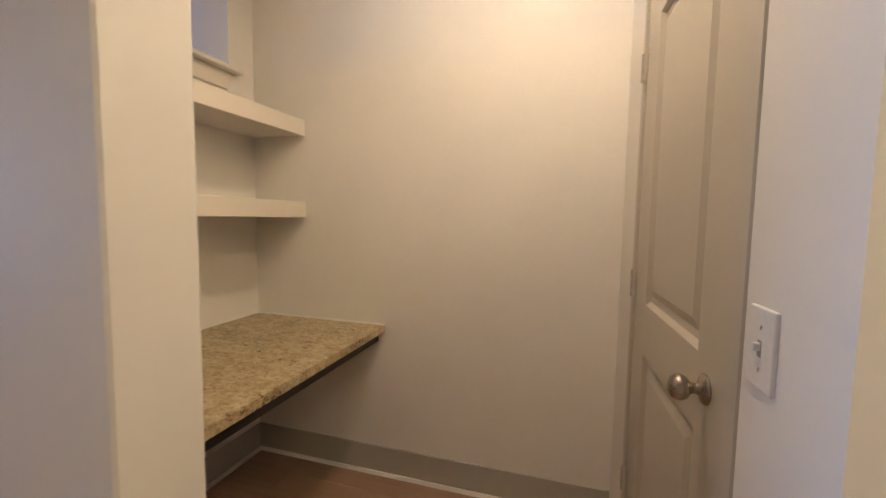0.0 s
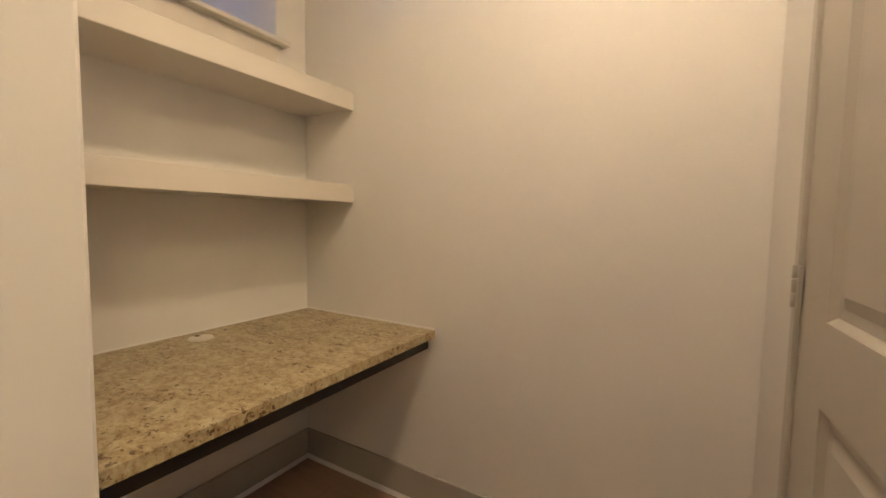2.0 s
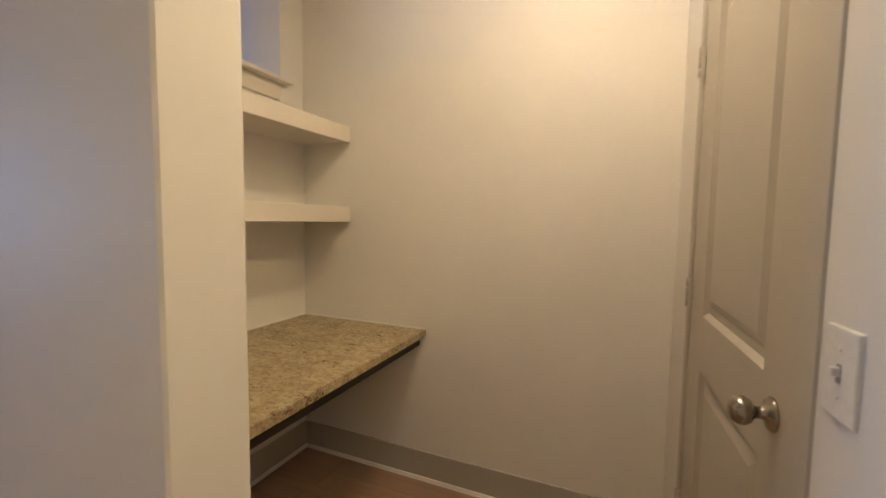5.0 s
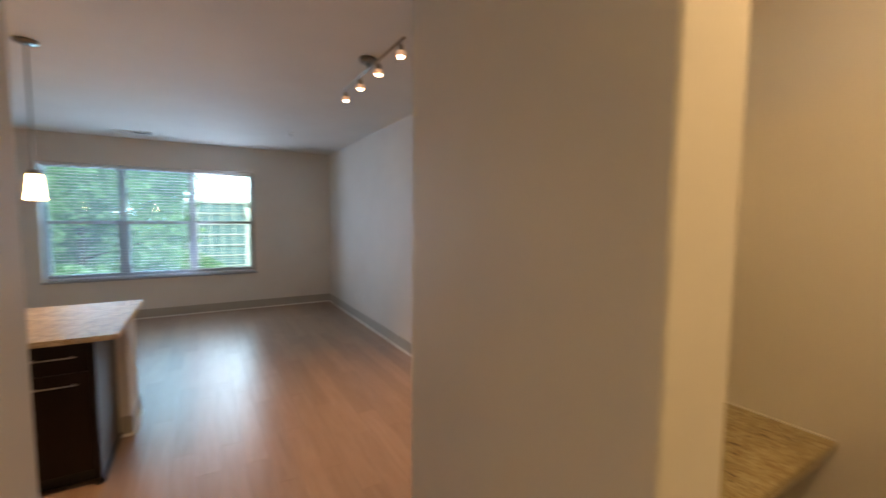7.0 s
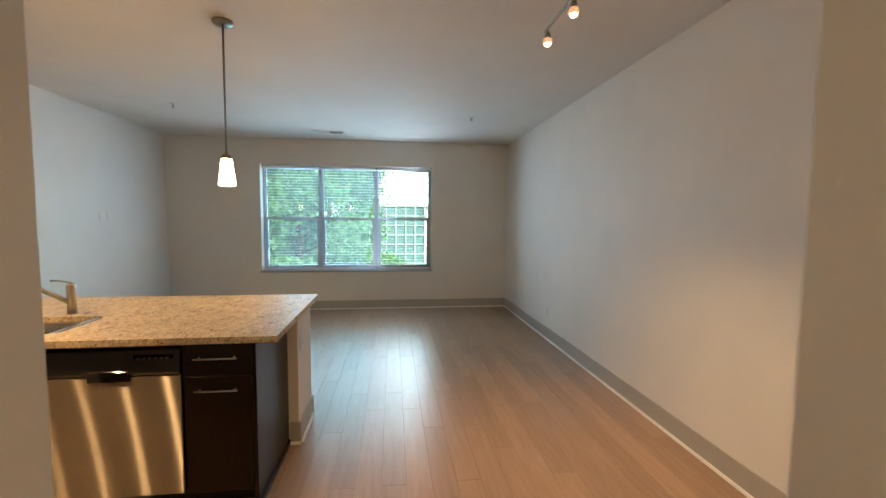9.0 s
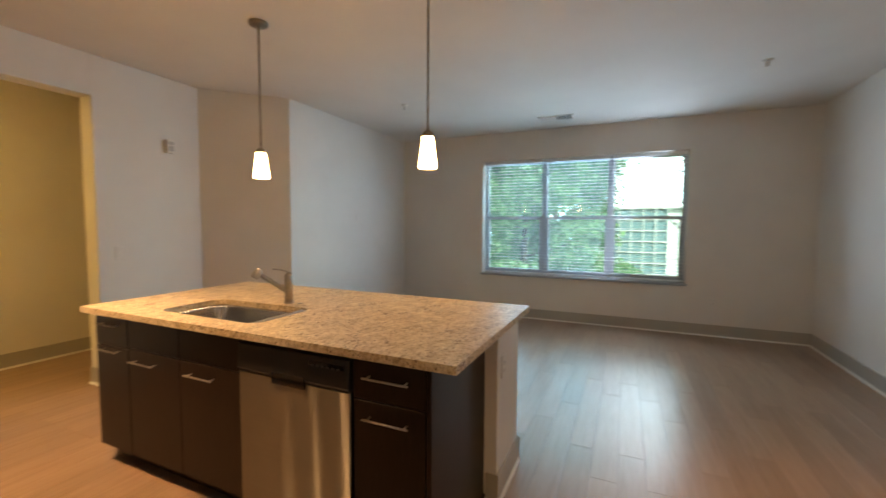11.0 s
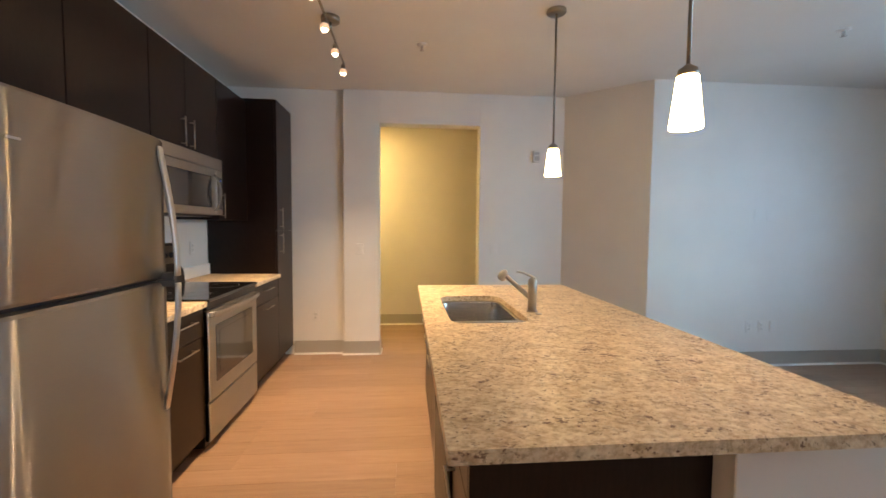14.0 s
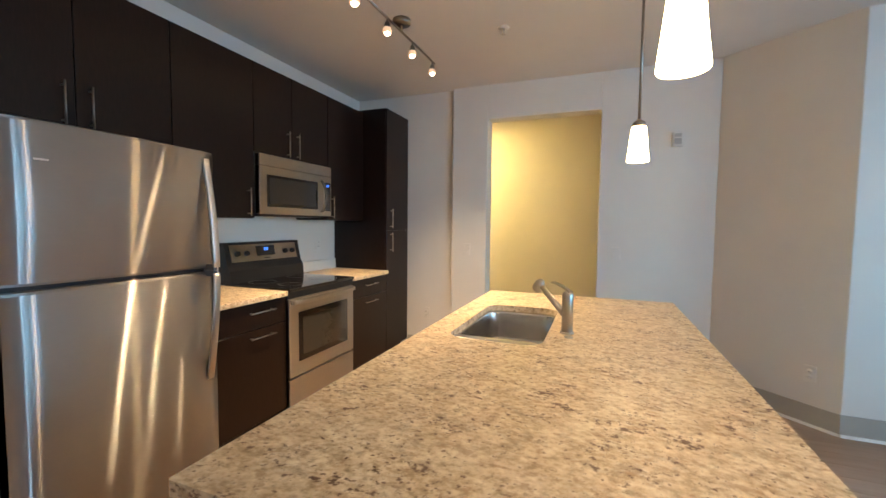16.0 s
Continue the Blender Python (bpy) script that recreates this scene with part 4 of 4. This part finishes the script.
def island_unit(y0, y1, label):
    t = thing("island_cabinet", (-2.66, (y0 + y1) / 2, 0), label, "cabinet", "island cabinets")
    part("body", block(-2.955, IX - 0.019, y0, y1, 0.10, 0.878), M_DARK, t)
    part("toe_kick", block(-2.94, IX - 0.085, y0, y1, 0.0, 0.10), M_IRON, t)
    return t


u = island_unit(-0.352, -0.032, "dark espresso island drawer cabinet with two bar pulls")
front(u, "drawer", IX - 0.019, 1, -0.352, -0.032, 0.700, 0.868, ("h", -0.192, 0.795, 0.20))
front(u, "door", IX - 0.019, 1, -0.352, -0.032, 0.102, 0.698, ("h", -0.192, 0.634, 0.20))
u = thing("island_cabinet", (-2.66, -1.41, 0), "dark espresso island sink cabinet with two doors", "cabinet", "island cabinets")
part("body", block(-2.955, IX - 0.019, -1.840, -0.980, 0.10, 0.66), M_DARK, u)
part("toe_kick", block(-2.94, IX - 0.085, -1.840, -0.980, 0.0, 0.10), M_IRON, u)
part("back_panel", block(-2.955, -2.937, -1.840, -0.980, 0.66, 0.878), M_DARK, u)
part("side_panel", block(-2.937, IX - 0.019, -1.840, -1.822, 0.66, 0.878), M_DARK, u)
for a, b, hy in ((-1.410, -0.980, -1.240), (-1.840, -1.410, -1.690)):
    front(u, "false_front", IX - 0.019, 1, a, b, 0.700, 0.868)
    front(u, "door", IX - 0.019, 1, a, b, 0.102, 0.698, ("h", hy, 0.638, 0.20))
u = island_unit(IW, -1.842, "narrow dark espresso island drawer cabinet")
front(u, "drawer", IX - 0.019, 1, IW, -1.842, 0.690, 0.865, ("h", -1.995, 0.815, 0.18))
front(u, "door", IX - 0.019, 1, IW, -1.842, 0.102, 0.688, ("h", -1.995, 0.670, 0.18))
panel = thing("end_panel", (-2.66, -0.02, 0), "dark espresso panel closing the island's end", "panel")
part("board", block(-2.955, IX, -0.030, IE, 0.0, 0.878, bevel=0.0015), M_DARK, panel)
part("shoe_strip", block(-2.955, IX - 0.02, IE, IE + 0.012, 0.001, 0.03), M_DARK, panel)


def build_dishwasher():
    y0, y1 = -0.976, -0.356
    t = thing("dishwasher", (-2.66, -0.7, 0), "stainless dishwasher with a black control strip", "dishwasher")
    part("tub", block(-2.95, IX - 0.022, y0, y1, 0.10, 0.855), M_BLACK, t)
    part("toe_kick", block(-2.94, IX - 0.085, y0, y1, 0, 0.10), M_IRON, t)
    part("door", block(IX - 0.020, IX + 0.012, y0 + 0.003, y1 - 0.003, 0.112, 0.718, bevel=0.004), M_STEELD, t, "brushed stainless door")
    q = bmesh.new()
    prof = [(IX - 0.02, 0.722), (IX + 0.012, 0.722), (IX + 0.020, 0.735), (IX + 0.012, 0.842), (IX - 0.02, 0.850)]
    a, b = [q.verts.new((x, y0 + 0.003, z)) for x, z in prof], [q.verts.new((x, y1 - 0.003, z)) for x, z in prof]
    q.faces.new(a), q.faces.new(b)
    for i in range(5):
        q.faces.new((a[i], a[(i + 1) % 5], b[(i + 1) % 5], b[i]))
    strip = part("control_strip", q, M_BLACK, t, "black control strip")
    part("pocket_handle", block(IX + 0.010, IX + 0.0225, -0.765, -0.585, 0.694, 0.746, bevel=0.002), M_GLASSB, strip)
    part("label_bar", block(IX + 0.012, IX + 0.0150, -0.565, -0.385, 0.790, 0.822), M_GLASSB, strip)
    for k in range(6):
        part("button", block(IX + 0.0148, IX + 0.0158, -0.55 + k * 0.026, -0.536 + k * 0.026, 0.800, 0.808), M_GREY, strip)
    part("maker_mark", block(IX + 0.013, IX + 0.0145, -0.94, -0.88, 0.80, 0.808), M_GREY, strip)


build_dishwasher()

knee = structure("wall_island", [(-3.365, -2.957, -2.115, 0.055, 0, 0.878)], M_WALL, "low off-white drywall wall behind the island", bevel=0.003)
baseboard((-2.957, 0.0), (-2.957, 0.069), (1, 0))
baseboard((-3.365, 0.055), (-2.957, 0.055), (0, 1))
baseboard((-3.365, -2.115), (-3.365, 0.069), (-1, 0))


def rounded(x0, x1, y0, y1, r, n=6):
    pts = []
    for cx, cy, a in ((x1 - r, y1 - r, 0), (x0 + r, y1 - r, 90), (x0 + r, y0 + r, 180), (x1 - r, y0 + r, 270)):
        for i in range(n + 1):
            w = radians(a + 90 * i / n)
            pts.append((cx + r * math.cos(w), cy + r * math.sin(w)))
    return pts


def build_island_top():
    t = thing("island_countertop", (-2.85, -1.0, 0.88), "speckled beige granite island top with a sink cutout", "countertop")
    q = bmesh.new()
    outer, inner = rounded(-3.405, -2.289, -2.165, 0.110, 0.007, 4), rounded(-2.793, -2.412, -1.678, -0.948, 0.075)
    edges = []
    for loop in (outer, inner):
        vs = [q.verts.new((x, y, 0.912)) for x, y in loop]
        edges += [q.edges.new((vs[i], vs[(i + 1) % len(vs)])) for i in range(len(vs))]
    bmesh.ops.triangle_fill(q, use_beauty=True, use_dissolve=False, edges=edges)
    top = list(q.faces)
    ext = bmesh.ops.extrude_face_region(q, geom=top)
    bmesh.ops.translate(q, vec=(0, 0, -0.032), verts=[g for g in ext["geom"] if isinstance(g, bmesh.types.BMVert)])
    part("slab", q, M_GRANITE, t)


build_island_top()


def build_sink():
    t = thing("sink", (-2.6, -1.32, 0.70), "brushed stainless undermount sink set in granite", "sink")
    q = bmesh.new()
    rings = []
    for (a, b, c, d, r, z) in ((-2.80, -2.41, -1.665, -0.960, 0.08, 0.8785), (-2.775, -2.425, -1.630, -1.055, 0.075, 0.8785), (-2.771, -2.429, -1.626, -1.059, 0.072, 0.873), (-2.770, -2.430, -1.625, -1.060, 0.072, 0.869),
                               (-2.763, -2.437, -1.618, -1.067, 0.068, 0.742), (-2.762, -2.438, -1.617, -1.068, 0.068, 0.735), (-2.745, -2.455, -1.600, -1.085, 0.055, 0.706), (-2.62, -2.58, -1.36, -1.32, 0.018, 0.698)):
        a, b, c, d = a - 0.008, b + 0.016, c - 0.028, d + 0.027
        rings.append([q.verts.new((x, y, z)) for x, y in rounded(a, b, c, d, r)])
    for r0, r1 in zip(rings, rings[1:]):
        n = len(r0)
        for i in range(n):
            f = q.faces.new((r0[i], r0[(i + 1) % n], r1[(i + 1) % n], r1[i]))
            f.smooth = True
    q.faces.new(rings[-1])
    part("bowl", q, M_SINK, t)
    part("front_rim", block(-2.786, -2.420, -1.023, -0.957, 0.862, 0.9095, bevel=0.0225, seg=5), M_RIM, t, "raised polished steel rim")
    part("drain", lathe(bmesh.new(), [(0.001, 0.6975), (0.043, 0.699), (0.043, 0.703), (0.034, 0.702), (0.002, 0.6995)], (-2.60, -1.34, 0)), M_NICKEL, t)


build_sink()


def build_faucet():
    x, y, z = -2.868, -1.195, 0.912
    t = thing("faucet", (x, y, z), "satin nickel pull-out kitchen faucet beside the sink", "faucet")
    part("base_ring", lathe(bmesh.new(), [(0.001, 0.0), (0.030, 0.0), (0.029, 0.006), (0.001, 0.007)], (x, y, z)), M_NICKEL, t)
    part("body", lathe(bmesh.new(), [(0.0235, 0.005), (0.0232, 0.13), (0.0235, 0.158), (0.0215, 0.170), (0.012, 0.178), (0.001, 0.180)], (x, y, z)), M_NICKEL, t)
    to = Vector((0.60, -0.46, 0.0)).normalized()
    d = (to * 0.80 + Vector((0, 0, 0.60))).normalized()
    o = Vector((x, y, z + 0.062))
    part("spout", tube(bmesh.new(), o + d * 0.012, o + d * 0.195, 0.0135, 0.0125, 20), M_NICKEL, t)
    e = o + d * 0.195
    q = tube(bmesh.new(), e - d * 0.006, e + d * 0.014, 0.0145, 0.0165, 20)
    head = part("spray_head", q, M_NICKEL, t)
    c = e + d * 0.012
    q = lathe(bmesh.new(), [(0.002, 0.026), (0.012, 0.024), (0.020, 0.014), (0.0245, -0.006), (0.0245, -0.026), (0.021, -0.034), (0.002, -0.035)], c)
    bmesh.ops.rotate(q, cent=c, matrix=Vector((0, 0, -1)).rotation_difference((to * 0.55 - Vector((0, 0, 0.83))).normalized()).to_matrix(), verts=q.verts)
    part("nozzle", q, M_NICKEL, head)
    tip = Vector((x, y, z + 0.176))
    pts = [tip - to * 0.016, tip + to * 0.008 + Vector((0, 0, 0.010)), tip + to * 0.034 + Vector((0, 0, 0.020)), tip + to * 0.062 + Vector((0, 0, 0.027)), tip + to * 0.088 + Vector((0, 0, 0.029))]
    part("lever", sweep(bmesh.new(), pts, Vector((-to.y, to.x, 0)), 0.0115, 0.0045), M_NICKEL, t)
    part("escutcheon", lathe(bmesh.new(), [(0.001, 0.0), (0.018, 0.0), (0.017, 0.004), (0.001, 0.0045)], (x - 0.012, y + 0.072, z)), M_NICKEL, t)


build_faucet()


# ---- outdoors ----
GROUND = -1.5
bm = block(-400, -7.3, -400, 400, GROUND - 0.4, GROUND)
# out of view; added so that sunlight bounces off it up through the window
solid("pavement", block(-11.5, -7.26, -30, 30, GROUND + 0.001, GROUND + 0.06), M_CONC, "unseen pale concrete strip added to bounce sunlight indoors", "pavement", "", "structure")
solid("ground", bm, M_GRASS, "mown green lawn outside the window", "lawn", "", "structure")

solid("backdrop", block(-91, -90, -160, 160, GROUND - 0.3, 70), M_HAZE, "bright pale cloud low over the horizon", "sky", "", "structure")


def tree(x, y, height, radius, leaves, material, seed, crown_low=0.15):
    rng = random.Random(seed)
    t = thing("tree", (x, y, GROUND), "leafy green tree outside the window", "tree", "trees outside")
    q = bmesh.new()
    top = Vector((x + rng.uniform(-0.4, 0.4), y + rng.uniform(-0.4, 0.4), GROUND + height * 0.75))
    tube(q, (x, y, GROUND - 0.1), top, 0.16, 0.05, 10)
    tips = []
    for i in range(26):
        h = rng.uniform(0.18, 0.95)
        a = Vector((x, y, GROUND)).lerp(top, h)
        ang, ln = rng.uniform(0, 2 * math.pi), radius * rng.uniform(0.5, 1.0) * (1.1 - 0.45 * h)
        b = a + Vector((math.cos(ang) * ln, math.sin(ang) * ln, ln * rng.uniform(0.1, 0.6)))
        tube(q, a, b, 0.05 * (1.1 - h), 0.012, 6)
        tips += [a.lerp(b, s) for s in (0.45, 0.7, 0.9, 1.0)]
    part("trunk", q, M_BARK, t)
    verts, faces = [], []
    clumps = [(p, rng.uniform(0.35, 0.8)) for p in tips]
    for _ in range(leaves):
        c, s = clumps[rng.randrange(len(clumps))]
        d = Vector((rng.gauss(0, 1), rng.gauss(0, 1), rng.gauss(0, 0.8)))
        p = c + d * s * 0.55
        if p.z < GROUND + height * crown_low * 0.4:
            continue
        ln, w = rng.uniform(0.12, 0.24), rng.uniform(0.05, 0.09)
        r = Euler((rng.uniform(0, 6.28), rng.uniform(-0.9, 0.9), rng.uniform(0, 6.28))).to_matrix()
        k = len(verts)
        verts += [p, p + r @ Vector((ln * 0.5, w, 0.01)), p + r @ Vector((ln, 0, 0)), p + r @ Vector((ln * 0.5, -w, 0.01))]
        faces.append((k, k + 1, k + 2, k + 3))
    me = bpy.data.meshes.new("crown")
    me.from_pydata(verts, [], faces)
    me.materials.append(material)
    c = new("crown", me)
    c.parent, c.matrix_parent_inverse = t, t.matrix_basis.inverted()


tree(-14.5, -2.5, 8.5, 2.5, 20000, M_LEAF, 3)
tree(-13.2, -5.6, 8.5, 2.8, 20000, M_LEAF, 4)
tree(-15.5, -9.0, 9.5, 3.2, 14000, M_LEAF2, 5)
tree(-18.5, -2.2, 9.0, 2.9, 20000, M_LEAF2, 6)
tree(-20.0, -6.5, 11.0, 3.6, 18000, M_LEAF2, 9)
tree(-21.0, -11.5, 12.0, 3.8, 14000, M_LEAF2, 7)
tree(-36.0, 9.5, 9.0, 3.0, 9000, M_LEAF2, 8)


def shrub(x, y, r, n, seed):
    rng = random.Random(seed)
    verts, faces = [], []
    for _ in range(n):
        d = Vector((rng.gauss(0, 1), rng.gauss(0, 1), rng.gauss(0, 1))).normalized() * r * rng.uniform(0.6, 1.05)
        p = Vector((x, y, GROUND + r * 0.5)) + Vector((d.x, d.y * 1.3, abs(d.z) - r * 0.4))
        rot = Euler((rng.uniform(0, 6.28), rng.uniform(-1, 1), rng.uniform(0, 6.28))).to_matrix()
        k = len(verts)
        verts += [p, p + rot @ Vector((0.09, 0.06, 0)), p + rot @ Vector((0.18, 0, 0)), p + rot @ Vector((0.09, -0.06, 0))]
        faces.append((k, k + 1, k + 2, k + 3))
    me = bpy.data.meshes.new("shrub")
    me.from_pydata(verts, [], faces)
    me.materials.append(M_LEAF)
    tagged(new("shrub", me), "low leafy green shrub on the lawn", "shrub", "shrubs outside")


for i, (x, y, r) in enumerate(((-12.8, -2.4, 1.6), (-12.8, -5.4, 1.7), (-15.5, -0.9, 1.5), (-13.5, -8.4, 1.8), (-17.5, -3.6, 2.0), (-18.0, -0.6, 1.6))):
    shrub(x, y, r, 5000, 20 + i)


def bare_tree():
    rng = random.Random(12)
    t = thing("bare_tree", (-16, 2.45, GROUND), "thin sparse tree with bare branches", "tree")
    q = bmesh.new()
    a, b = Vector((-16, 2.45, GROUND - 0.1)), Vector((-16, 2.15, 5.5))
    tube(q, a, b, 0.10, 0.03, 8)
    for i in range(22):
        p = a.lerp(b, rng.uniform(0.35, 1.0))
        ang, ln = rng.uniform(0, 6.28), rng.uniform(0.6, 1.6)
        e = p + Vector((math.cos(ang) * ln, math.sin(ang) * ln, ln * rng.uniform(0.3, 0.9)))
        tube(q, p, e, 0.022, 0.006, 5)
        for _ in range(3):
            s = p.lerp(e, rng.uniform(0.4, 1))
            tube(q, s, s + Vector((rng.uniform(-0.4, 0.4), rng.uniform(-0.4, 0.4), rng.uniform(0, 0.5))), 0.008, 0.003, 4)
    part("trunk", q, M_BARK, t)


bare_tree()


def far_building():
    x, y0, y1, z1 = -27.0, -1.0, 2.75, 2.35
    t = thing("office_building", (x - 4, 1, GROUND), "low office building with a white-gridded glass front", "building")
    part("wall", block(x - 8, x - 0.2, y0, y1 + 1.1, GROUND, z1), M_FACADE, t)
    part("roof", block(x - 8.2, x, y0 - 0.1, y1 + 1.2, z1, z1 + 0.14), M_FACADE, t)
    part("brick_wing", block(x - 8, x - 0.3, y1 + 1.1, y1 + 4.6, GROUND, z1 - 0.9), M_BRICK, t)
    part("wing_band", block(x - 8, x - 0.25, y1 + 1.1, y1 + 4.6, 0.1, 0.5), M_FACADE, t)
    n, rows = 6, 6
    cw, rh = (y1 - y0) / n, (z1 - GROUND - 0.1) / rows
    for i in range(n):
        for r in range(rows):
            a, b = y0 + i * cw + 0.03, y0 + (i + 1) * cw - 0.03
            za = GROUND + 0.1 + r * rh + 0.03
            w = part("window", block(x - 0.2, x - 0.12, a, b, za, za + rh - 0.06), M_GREY, t)
            part("pane", block(x - 0.12, x - 0.10, a + 0.02, b - 0.02, za + 0.02, za + rh - 0.08), M_FGLASS, w)
    for i in range(n + 1):
        yy = y0 + i * cw
        part("mullion", block(x - 0.2, x, yy - 0.035, yy + 0.035, GROUND, z1), M_FACADE, t)
    for r in range(rows + 1):
        zz = GROUND + 0.1 + r * rh
        part("spandrel", block(x - 0.2, x - 0.03, y0, y1, zz - 0.03, zz + 0.03), M_FACADE, t)


far_building()

# ---- floor planks ----
PW, PL, GAP = 0.142, 1.22, 0.0003
plank_mesh = {}
floor_ob = bpy.data.objects["floor"]


def plank(x0, x1, y0, y1, parent):
    key = (round(x1 - x0, 3), round(y1 - y0, 3))
    if key not in plank_mesh:
        q = bmesh.new()
        w, h = (x1 - x0) / 2 - GAP, (y1 - y0) / 2 - GAP
        lo = [q.verts.new((sx * w, sy * h, -0.006)) for sx, sy in ((-1, -1), (1, -1), (1, 1), (-1, 1))]
        mi = [q.verts.new((sx * w, sy * h, -0.0012)) for sx, sy in ((-1, -1), (1, -1), (1, 1), (-1, 1))]
        hi = [q.verts.new((sx * (w - 0.0009), sy * (h - 0.0009), 0.0)) for sx, sy in ((-1, -1), (1, -1), (1, 1), (-1, 1))]
        for a, b in ((lo, mi), (mi, hi)):
            for i in range(4):
                q.faces.new((a[i], a[(i + 1) % 4], b[(i + 1) % 4], b[i]))
        q.faces.new(hi)
        bmesh.ops.recalc_face_normals(q, faces=q.faces)
        me = bpy.data.meshes.new("plank")
        q.to_mesh(me)
        q.free()
        me.materials.append(M_PLANK)
        plank_mesh[key] = me
    ob = new("plank", plank_mesh[key])
    ob.parent = parent
    ob.location = ((x0 + x1) / 2, (y0 + y1) / 2, 0)


rng = random.Random(5)
y = YN
while y > -4.66:
    y_low = max(y - PW, -4.68)
    left = XW if y > -2.9 else -4.28
    right = 3.2 if y > -0.05 else -0.40
    x = left - rng.choice((0.0, 0.305, 0.61, 0.915))
    while x < right:
        a, b = max(x, left), min(x + PL, right)
        if b - a > 0.02:
            plank(a, b, y_low, y, floor_ob)
        x += PL
    y -= PW
